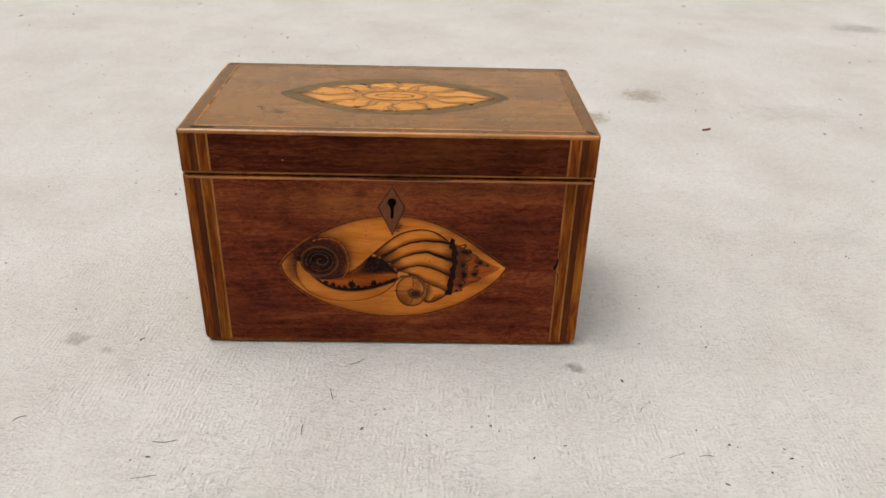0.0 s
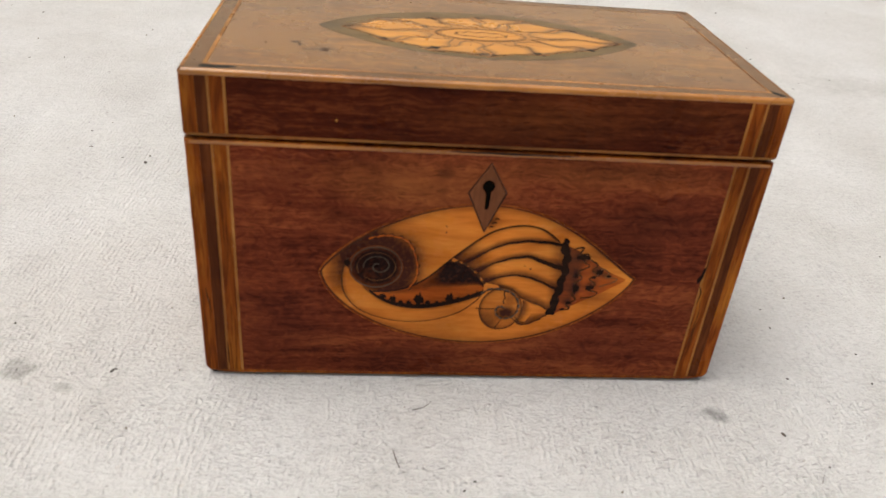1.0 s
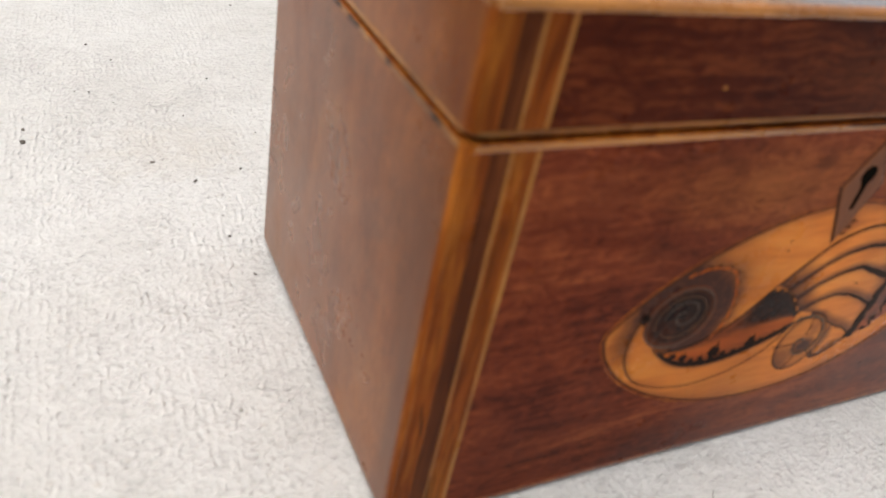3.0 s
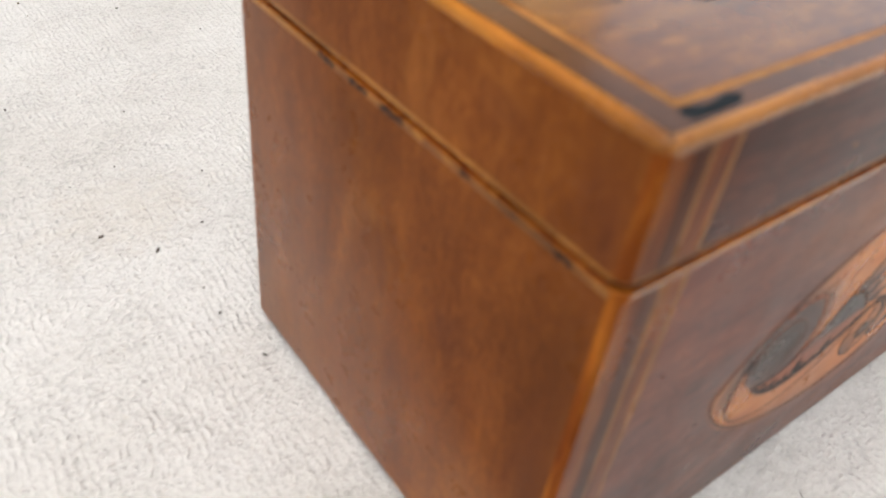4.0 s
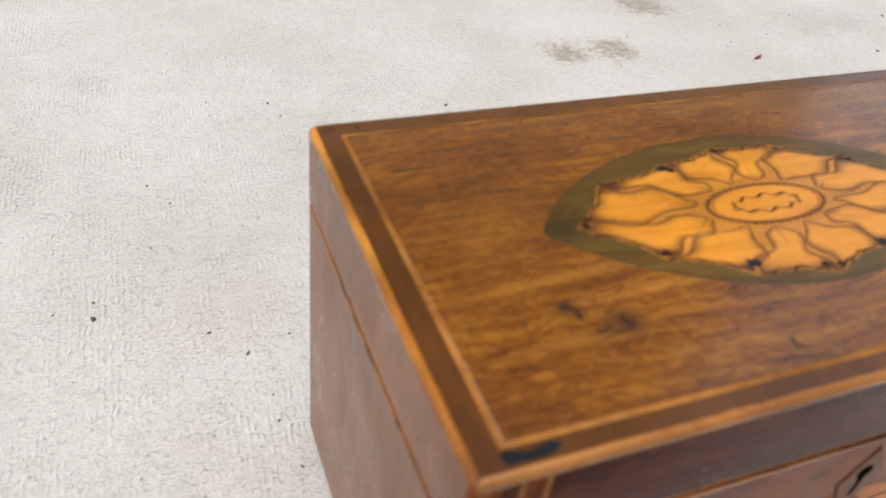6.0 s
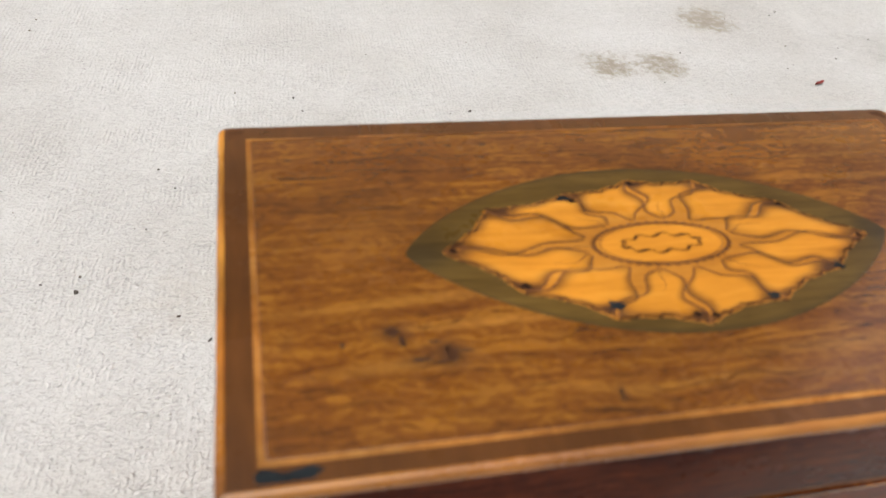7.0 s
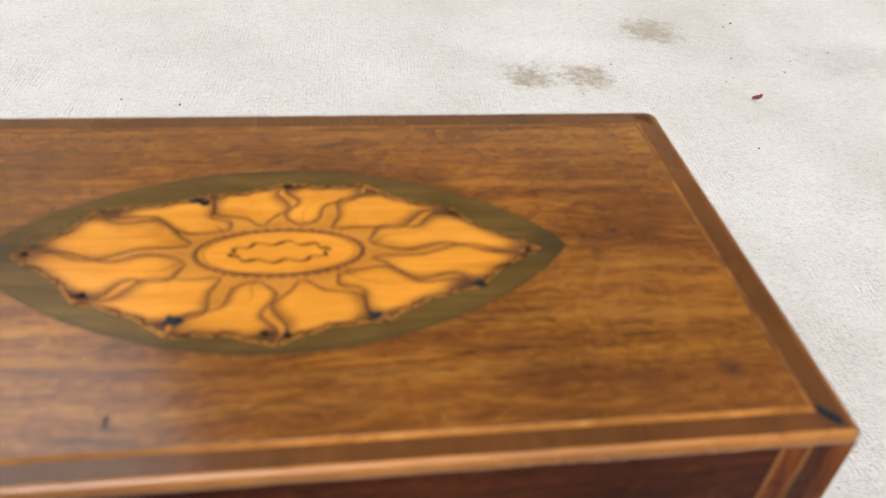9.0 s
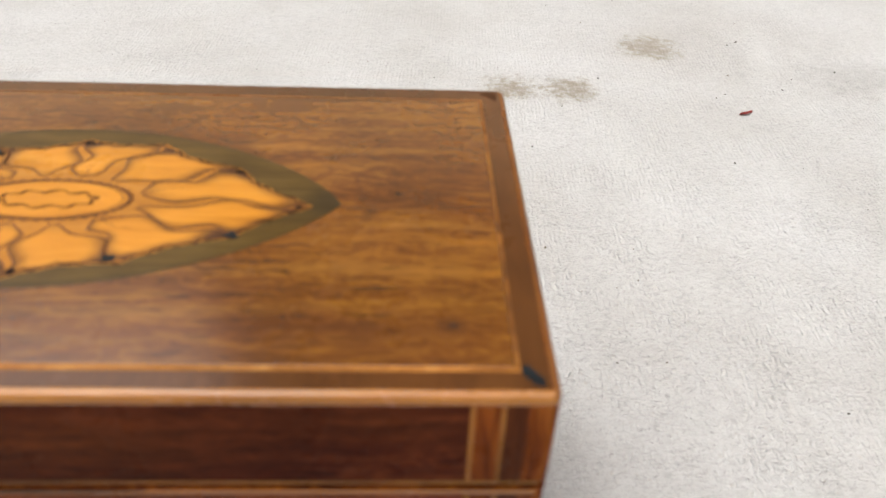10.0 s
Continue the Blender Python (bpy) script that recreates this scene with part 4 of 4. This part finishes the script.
part("frill_line", ribbon(FRONT, offset(frill, lambda s: abs(math.sin(34 * s)) - 0.5, 0.3), lambda s: 0.25 + 0.5 * math.sin(34 * s + 0.8) ** 2, 0.1, L2 + 0.01), RED_SHELL, shell)

# right end: black band and the scorched cone with its three scalloped rows
band = spline([(29.8, 63.2), (31.6, 59.1), (32.2, 52.6), (31.6, 45.9), (30.6, 39.2), (29.6, 31.6)], 12)
cone_top = spline([(31.5, 61.9), (36.4, 59.6), (42.2, 55.4), (48.1, 51.6), (55.4, 48.2)])
cone_low = spline([(30.7, 32.0), (35.8, 35.0), (40.1, 37.8), (45.7, 41.0), (55.4, 47.6)])
part("cone", panel(FRONT, ruled(cone_top, cone_low), 40, 24, 0.08, L1, lambda u, v, s, t: 0.6 * max(0, 0.4 - s) / 0.4 * math.sin(math.pi * min(1, 0.15 + t)) + 0.8 * blot(u, v, (37.6, 57, 2.6, 2, 1), (36.6, 50, 1.6, 2, 0.9), (37, 44, 1.7, 2.8, 1), (35.4, 38, 1.6, 1.6, 0.8), (44.4, 51.2, 2, 2, 0.9), (43, 45, 2, 2, 0.8), (48.4, 49.6, 1.8, 1.2, 0.8)) + 0.28 * (1 - s) + 0.1 * math.sin(0.9 * u) * math.sin(1.1 * v)), CONE_WOOD, shell, "red scorched cone of the shell")
part("band", ribbon(FRONT, offset(band, lambda s: math.sin(30 * s) + 0.5 * math.sin(71 * s), 0.3), lambda s: 2.7 + 0.6 * math.sin(47 * s) + 1.4 * abs(s - 0.5), 0.1, L3), INK, shell)
for row, wide, wood_of in (
        ([(34.1, 60.4), (37.6, 61.2), (36.8, 58.4), (39.8, 58.4), (38.8, 55.3), (41.0, 53.4), (37.3, 50.9), (39.1, 48.2), (36.9, 46.0), (38.7, 43.4), (36.5, 41.2), (38.1, 38.6), (34.9, 36.7), (36.4, 34.6), (33.0, 33.6)], 0.42, SEPIA),
        ([(40.6, 56.4), (44.0, 54.0), (42.4, 51.6), (45.5, 50.1), (41.9, 48.1), (44.4, 45.7), (41.6, 43.4), (45.7, 42.1), (43.6, 40.0), (39.6, 39.6)], 0.38, SEPIA),
        ([(45.2, 53.0), (48.7, 51.0), (47.6, 49.1), (52.2, 48.3), (50.1, 46.4), (46.1, 44.8)], 0.34, UMBER)):
    part("scalloped_line", ribbon(FRONT, spline(row, 5), lambda s, w=wide: w * (1.1 + 0.9 * abs(math.sin(19 * s))), 0.1, L2), wood_of, shell)
for i, (a, b, w, h) in enumerate(((38.3, 57.2, 2.6, 1.6), (36.6, 49.2, 1.0, 1.5), (37.3, 43.6, 1.3, 2.7), (35.8, 37.2, 1.2, 1.0), (45.2, 51.0, 1.4, 1.9), (43.2, 48.6, 1.2, 0.8), (42.6, 44.2, 1.7, 1.4), (48.8, 49.4, 1.0, 0.8), (33.8, 34.2, 1.2, 0.9))):
    part("ragged_mark", plate(FRONT, jagged(a, b, w, h, 30 + i, 6), 0.1, L3 - 0.01, 0.03), INK, shell)

# specks of old varnish over the shells, and a comb of short strokes below the keyhole plate
for a, b, r in ((-12.2, 68.0, 0.35), (-12.0, 65.6, 0.4), (19.6, 51.6, 0.5), (17.4, 52.8, 0.3), (9.0, 42.8, 0.3)):
    part("varnish_speck", plate(FRONT, jagged(a, b, r, r, int(10 * b), 4), 0.08, L2 + 0.01, 0.02), INK, shell)
for k in range(3):
    part("comb_line", ribbon(FRONT, [Vector((2.6 + 0.9 * k, 68.2 + 1.6 * k)), Vector((3.4 + 0.9 * k, 68.6 + 1.6 * k)), Vector((4.2 + 0.9 * k, 68.4 + 1.6 * k))], 0.55, 0.08, L2), INK, shell)

# small volute: disc, dark hollow, beaded ring and spokes
part("volute", panel(FRONT, lambda s, t: (10.6 + 7.9 * t * math.cos(math.tau * s), 33.7 + 9.3 * t * math.sin(math.tau * s)), 40, 10, 0.1, L2 - 0.01, lambda u, v, s, t: 0.12 + 0.5 * max(0, t - 0.85) / 0.15 + blot(u, v, (12.8, 32.0, 3.2, 2.2, 1.3), (7, 27, 3.5, 3, 0.4), (5, 31, 3, 3, 0.3), (13.6, 38, 2, 3, 0.3))), SHELL_WOOD, shell)
part("volute_shadow", panel(FRONT, ruled(spline([(18.4, 38.0), (18.6, 33.5), (17.0, 28.4)]), spline([(21.6, 37.0), (22.6, 32.6), (20.4, 28.2)])), 10, 8, 0.09, L1 + 0.02, lambda u, v, s, t: 0.9 * (1 - t) ** 1.5), SHELL_WOOD, shell)
part("volute_line", ribbon(FRONT, spiral(10.6, 33.7, 7.9, 9.3, 1.0, 0.0, 0.4), 0.4, 0.12, L2), SEPIA, shell)
beads = spline([(2.6, 40.4), (5.9, 42.6), (10.5, 42.4), (14.5, 40.8), (16.9, 37.3), (17.2, 33.5), (15.5, 30.4), (12.3, 29.3), (9.7, 30.6), (8.8, 33.4), (10.2, 35.1), (12.3, 34.1)], 10)
part("volute_line", ribbon(FRONT, offset(beads, lambda s: 1, -0.45), lambda s: 0.5 + 0.25 * math.sin(95 * s), 0.12, L3), SEPIA, shell)
part("volute_line", ribbon(FRONT, beads, lambda s: 0.55 + 0.3 * math.sin(95 * s), 0.12, L3 + 0.01), GREY_LINE, shell)
for line, w in (([(1.4, 33.8), (5.0, 33.6), (8.8, 33.8)], 0.4), ([(11.6, 42.0), (11.2, 40.4), (11.8, 38.8), (11.2, 37.2), (11.8, 36.0)], 0.5), ([(9.4, 24.7), (10.2, 26.8), (11.4, 28.9)], 0.4), ([(19.1, 26.6), (18.0, 28.2), (16.4, 30.2)], 0.5), ([(14.0, 43.0), (13.6, 41.8), (13.8, 40.9)], 0.4)):
    part("volute_line", ribbon(FRONT, spline(line, 5), w, 0.12, L3), SEPIA, shell)

# diamond escutcheon with its keyhole
escutcheon = part("escutcheon", plate(FRONT, [(1.0, 66.8), (6.9, 81.6), (1.0, 92.2), (-5.4, 81.4)], 0.0, 0.45, 0.25), ESCUTCHEON, caddy, "worn brown diamond keyhole plate")
hole = [(0.8 + 2.15 * math.cos(t), 84.2 + 2.3 * math.sin(t)) for t in (radians(-60 + 300 * i / 20) for i in range(21))]
part("keyhole", plate(FRONT, [(1.55, 75.9), (1.4, 80)] + hole + [(0.3, 80), (0.1, 75.7), (0.9, 75.3)], 0.2, 0.5, 0.02), VOID, escutcheon)
part("diamond_line", ribbon(FRONT, [Vector(q) for q in ((1.0, 66.3), (7.3, 81.6), (1.0, 92.7), (-5.8, 81.4), (1.0, 66.3))], 0.5, 0.04, 0.2), CARCASS, escutcheon)

# ---- sunburst medallion on the lid ----
sun_edges = almond(-59.2, 60.0, (0.4, -1.3), 29.0, 28.8, 0.76, 0.84)
burst = part("sunburst_medallion", panel(TOP, between(sun_edges), 80, 30, 0.0, 0.09, lambda u, v, s, t: 0.6 * blot(u, v, (-57, 0, 8, 5, 1), (58, -1, 6, 6, 1)) + 0.35 * max(0, 1 - min(t, 1 - t) * 30)), GREEN_WOOD, caddy, "pointed oval of green-stained wood with a golden sunburst")
CUSPS = [Vector(q) for q in ((-50.6, 0.3), (-37.8, 14.2), (-17.3, 18.6), (1.6, 23.0), (18.7, 21.6), (37.1, 11.6), (53.6, -2.2), (40.1, -12.8), (21.0, -21.3), (0.1, -26.6), (-19.2, -23.1), (-36.5, -13.3))]
ROSE = Vector((0.4, -1.0))
RA, RB = 16.8, 7.4


def base_at(angle, k=1.0):
    return ROSE + Vector((RA * k * math.cos(angle), RB * k * math.sin(angle)))


base_angle = [math.atan2((c - ROSE).y / RB, (c - ROSE).x / RA) for c in CUSPS]
sides = []
for i, (c, ang) in enumerate(zip(CUSPS, base_angle)):
    sway = 1.7 if i % 2 else -1.7
    pair = []
    for hand in (-1, 1):
        root = base_at(ang + hand * 0.12, 1.08)
        tip = c + Vector((-(c - ROSE).y, (c - ROSE).x)).normalized() * hand * 0.35
        line = [root.lerp(tip, k / 28) for k in range(29)]
        long = (tip - root).length
        pair.append(offset(line, lambda s, w=sway, h=hand: 1.35 * w * math.sin(math.tau * s * 1.45 + 0.5 * h) * math.sin(math.pi * s) ** 0.7 * (0.6 + 0.5 * s) - h * 0.5 * math.sin(math.pi * s), min(1.0, long / 16)))
    sides.append(pair)
outline = []


def arched(a, b, s, t, i):
    """A broad petal between the edges a and b: rounded at the hub, drawn in a little between its two cusps."""
    t = 0.05 + 0.95 * t
    q = on(a, t).lerp(on(b, t), 0.5 + (s - 0.5) * min(1.0, (t - 0.04) / 0.2) ** 0.5)
    drawn = 0.085 * (on(a, 1) - on(b, 1)).length * math.sin(math.pi * s)
    return q - (q - ROSE).normalized() * (drawn - 0.3 * math.sin(19 * s + i)) * t ** 4


petals = []
for i in range(12):
    petals.append(lambda s, t, a=sides[i][0], b=sides[(i + 1) % 12][1], i=i: arched(a, b, s, t, i))
    outline += [CUSPS[i] + (CUSPS[i] - ROSE).normalized() * 0.9] + [q + (q - ROSE).normalized() * 0.8 for q in (petals[i](k / 10, 1.0) for k in range(1, 10))]
hull = outline + outline[:1]
part("ray_ground", panel(TOP, lambda s, t: ROSE.lerp(on(hull, s), t), 240, 10, 0.05, 0.12, lambda u, v, s, t: 0.06 + 0.25 * max(0, t - 0.9) / 0.1 + 0.5 * max(0, 0.52 - t)), RAY_WOOD, burst, "tan wavy rays between the petals")
for i, where in enumerate(petals):
    part("petal", panel(TOP, where, 18, 18, 0.06, 0.15 + 0.012 * (i % 2), lambda u, v, s, t: 0.62 * max(0, 1 - s / 0.22) ** 1.5 + 0.62 * max(0, 1 - (1 - s) / 0.22) ** 1.5 + 0.55 * max(0, t - 0.86) / 0.14 + 1.2 * max(0, t - 0.76) / 0.24 * max(0, 0.3 - s) / 0.3 + 0.4 * max(0, 0.22 - t) / 0.22), PETAL_WOOD, burst)
    for s in (0, 1):
        part("ray_line", ribbon(TOP, [where(s, k / 30) for k in range(31)], lambda t: 0.34 + 0.3 * t + 0.12 * math.sin(11 * t), 0.08, 0.18), UMBER, burst)
    edge = [where(k / 40, 1.0) for k in range(41)]
    part("petal_edge", ribbon(TOP, offset(edge, lambda s: 0.3 * math.sin(43 * s + i) + 0.2 * math.sin(71 * s), 1), lambda s: 0.3 + 0.55 * abs(math.sin(9 * s + 2.1 * i)) ** 3, 0.08, 0.17), SEPIA, burst)
    if i % 2:
        part("split_line", ribbon(TOP, offset([where(0.5 + 0.12 * math.sin(i), 0.02 + 0.4 * k / 20) for k in range(21)], lambda s: 0.4 * math.sin(7 * s + i), 1), lambda s: 0.32 * (1 - s) + 0.06, 0.1, 0.17), UMBER, burst)
for a, b, r in ((-17.6, 17.6, 1.7), (-15.8, 16.3, 1.2), (1.6, 22.2, 1.3), (37.1, 10.8, 1.1), (39.6, -12.6, 1.5), (18.3, -20.4, 1.5), (-18.2, -19.6, 1.9), (-35.5, -11.8, 1.3), (-1.6, -24.0, 1.1), (2.4, -24.6, 1.1), (-48.6, 0.8, 1.0), (51.5, -2.6, 0.9)):
    mark = [(a + r * math.cos(t) * (0.9 + 0.3 * math.cos(3 * t + a)), b + 0.85 * r * math.sin(t) * (0.9 + 0.25 * math.sin(4 * t + b))) for t in (k * math.tau / 16 for k in range(16))]
    part("scorch_mark", plate(TOP, mark, 0.08, 0.19, 0.05), TEAL_FILL if r > 1.4 else INK, burst)
# the rose in the middle
rose = part("rose", panel(TOP, lambda s, t: base_at(math.tau * s, 1.02 * t), 48, 8, 0.08, 0.17, lambda u, v, s, t: 0.3 * max(0, t - 0.85) / 0.15), PETAL_WOOD, burst)
ring = [base_at(math.tau * i / 160, 0.985 + 0.02 * math.sin(44 * math.tau * i / 160)) for i in range(161)]
part("rose_line", ribbon(TOP, ring, lambda s: 1.0 + 0.45 * math.sin(44 * math.tau * s), 0.1, 0.2), UMBER, burst)
part("rose_line", ribbon(TOP, [base_at(math.tau * i / 90, 0.90) for i in range(91)], 0.3, 0.1, 0.2), UMBER, burst)
bud = [ROSE + Vector(((9.6 + 0.7 * math.sin(10 * t)) * math.cos(t), (2.9 + 0.6 * math.sin(10 * t)) * math.sin(t))) for t in (math.tau * i / 120 for i in range(121))]
part("rose_line", ribbon(TOP, bud, lambda s: 0.35 + 0.6 * abs(math.sin(5 * math.tau * s)) ** 3, 0.1, 0.2), SEPIA, burst)

# ---- loose bits on the slab ----
def crumb(size, seed, flat=0.55, long=1.4):
    """An irregular crumb of grit resting on the ground, at the origin."""
    r = random.Random(seed)
    bm = bmesh.new()
    bmesh.ops.create_icosphere(bm, subdivisions=1, radius=size / 2)
    for v in bm.verts:
        v.co = Vector((v.co.x * long, v.co.y, v.co.z * flat)) * r.uniform(0.7, 1.25)
    low = min(v.co.z for v in bm.verts)
    for v in bm.verts:
        v.co.z -= low + size * 0.04
    return bm


NEAR_SPECKS = ((0.161, -0.131, 1.2), (0.182, -0.132, 1.5), (0.183, -0.138, 1.8), (0.186, -0.143, 1.2), (0.171, -0.147, 1.5), (0.149, -0.154, 1.8), (0.049, -0.119, 1.2), (0.067, -0.139, 1.5), (0.118, -0.084, 1.8), (0.128, -0.100, 1.2), (0.082, -0.131, 1.5), (-0.133, -0.053, 1.8), (-0.081, -0.150, 1.2), (-0.001, -0.107, 1.5), (-0.011, -0.121, 1.8), (0.017, -0.116, 1.2), (0.019, -0.125, 1.5), (-0.103, -0.140, 1.8), (-0.110, -0.142, 1.2), (0.295, 0.046, 1.5), (0.372, 0.170, 1.8))
SPECKS = ((0.134, -0.052, 1.5), (0.029, 0.256, 3.0), (-0.069, 0.275, 2.2), (-0.065, 0.261, 2.0), (-0.124, 0.108, 2.0), (-0.112, 0.094, 1.8), (-0.164, 0.126, 3.4), (-0.178, 0.132, 1.6), (-0.199, 0.145, 1.6), (-0.129, 0.194, 1.7), (-0.140, 0.164, 1.3), (-0.132, -0.052, 1.4), (-0.145, 0.165, 1.2), (-0.108, 0.142, 1.2), (-0.104, 0.040, 1.3), (-0.107, 0.072, 1.2), (0.302, 0.389, 3.0), (0.247, 0.222, 1.8), (0.319, 0.329, 1.7), (0.268, 0.305, 1.6), (-0.152, 0.573, 3.2), (0.439, 0.330, 4.0), (0.379, 0.274, 3.0), (0.397, 0.798, 5.0), (0.294, 0.048, 2.0))
FAR_SPECKS = ((0.421, 0.292, 2.6), (0.439, 0.374, 2.4), (0.294, 0.383, 2.4), (0.261, 0.300, 1.8), (0.307, 0.313, 1.8), (0.557, 0.592, 3.4), (0.514, 0.513, 3.4), (-0.509, 0.655, 4.0), (-0.461, 0.716, 3.6), (-0.448, 0.670, 3.8), (-0.302, 0.746, 4.0), (-0.204, 0.615, 3.4), (-0.204, 0.574, 3.0), (-0.162, 0.588, 2.6), (-0.286, 0.293, 2.4), (-0.316, 0.409, 2.8), (-0.159, 0.509, 3.0), (0.173, -0.035, 1.8), (0.170, -0.054, 1.6), (0.142, -0.017, 1.4), (0.040, -0.119, 1.6), (0.049, -0.118, 1.6), (-0.005, -0.111, 1.4))
for i, (x, y, size) in enumerate(SPECKS + FAR_SPECKS + NEAR_SPECKS):
    ob = part("grit", crumb(size * 0.66 * MM, i, 0.5, 1.2 + 0.5 * (i % 3)), GRIT if i % 4 else SEED, None)
    ob.matrix_world = pose(x, y, 0, 0, 0, 47 * i)
    tagged(ob, "dark crumb of grit on the concrete", "grit", "grit on the concrete")


def scattered(name, count, lo, hi, material, seed, flat, label):
    r = random.Random(seed)
    verts, faces = [], []
    while count:
        x, y = r.uniform(-0.6, 0.8), r.uniform(-0.25, 1.0)
        if abs(x) < 0.1 and abs(y) < 0.056:
            continue
        count -= 1
        size, turn, k = MM * (lo + (hi - lo) * r.random() ** 3) * (1 + 0.7 * max(0, y)), r.uniform(0, math.tau), len(verts)
        ring = [(math.cos(turn + a) * size * r.uniform(0.4, 0.9) * 0.7, math.sin(turn + a) * size * r.uniform(0.3, 0.6) * 0.7) for a in (i * math.tau / 6 for i in range(6))]
        verts += [(x + a, y + b, -0.0002) for a, b in ring] + [(x + 0.6 * a, y + 0.6 * b, size * flat) for a, b in ring]
        faces += [(k + i, k + (i + 1) % 6, k + 6 + (i + 1) % 6, k + 6 + i) for i in range(6)] + [tuple(range(k + 6, k + 12))]
    me = bpy.data.meshes.new(name)
    me.from_pydata(verts, [], faces)
    me.materials.append(material)
    return tagged(new(name, me), label, name.replace("_", " "), kind="stuff")


scattered("fine_grit", 420, 0.5, 1.7, GRIT, 5, 0.35, "fine dark grit scattered on the concrete")
scattered("sand_grains", 500, 0.5, 1.6, TAN_GRIT, 6, 0.4, "tan sand grains scattered on the concrete")

# one small red leaf
bm = bmesh.new()
rows = []
for i in range(13):
    s = i / 12
    w = 1.25 * math.sin(math.pi * s) ** 0.8 * (1.15 - 0.5 * s)
    rows.append([bm.verts.new(MM * Vector((9 * s - 4.5, k * w, 0.5 + 0.9 * abs(k) + 1.2 * (s - 0.5) ** 2 * 4 * 0.5))) for k in (-1, -0.5, 0, 0.5, 1)])
for r, s in zip(rows, rows[1:]):
    for j in range(4):
        bm.faces.new((r[j], s[j], s[j + 1], r[j + 1]))
bmesh.ops.remove_doubles(bm, verts=bm.verts, dist=1e-6)
bmesh.ops.solidify(bm, geom=bm.faces[:], thickness=0.00025)
leaf = part("dry_leaf", bm, LEAF_RED, None, "small dry dark red leaf lying on concrete", True)
leaf.matrix_world = pose(0.272, 0.279, 0.0, 0, 0, 25)
tagged(leaf, category="leaf")

# thin dark bits of dry grass before the caddy
for path in ([(-0.0282, -0.0930), (-0.0274, -0.0968), (-0.0262, -0.1008)], [(-0.0136, -0.0680), (-0.0165, -0.0712), (-0.0208, -0.0728)],
             [(-0.1038, -0.1304), (-0.0985, -0.1311), (-0.0934, -0.1296)],
             [(-0.1064, -0.1530), (-0.1019, -0.1523), (-0.0961, -0.1510)],
             [(-0.0381, -0.1252), (-0.0384, -0.1214), (-0.0383, -0.1184)],
             [(0.1277, -0.1385), (0.1315, -0.1367), (0.1355, -0.1352)],
             [(0.1213, -0.1079), (0.1231, -0.1050), (0.1242, -0.1038)],
             [(0.1416, -0.1373), (0.1454, -0.1365), (0.1482, -0.1372)],
             [(-0.1714, -0.1178), (-0.1696, -0.1151), (-0.1663, -0.1143)]):
    bm = bmesh.new()
    stem = [Vector((a.x, a.y, 0.0003)) for a in spline(path, 6)]
    rows = [[bm.verts.new(q + 0.00018 * Vector((math.cos(a), 0.6 * math.cos(a), math.sin(a)))) for a in (k * math.tau / 5 for k in range(5))] for q in stem]
    for r, q in zip(rows, rows[1:]):
        for j in range(5):
            bm.faces.new((r[j], q[j], q[(j + 1) % 5], r[(j + 1) % 5]))
    bm.faces.new(rows[0][::-1])
    bm.faces.new(rows[-1])
    bmesh.ops.recalc_face_normals(bm, faces=bm.faces)
    tagged(part("grass_stem", bm, SEED, None, "thin dark dry grass stem lying on concrete", True), category="twig")
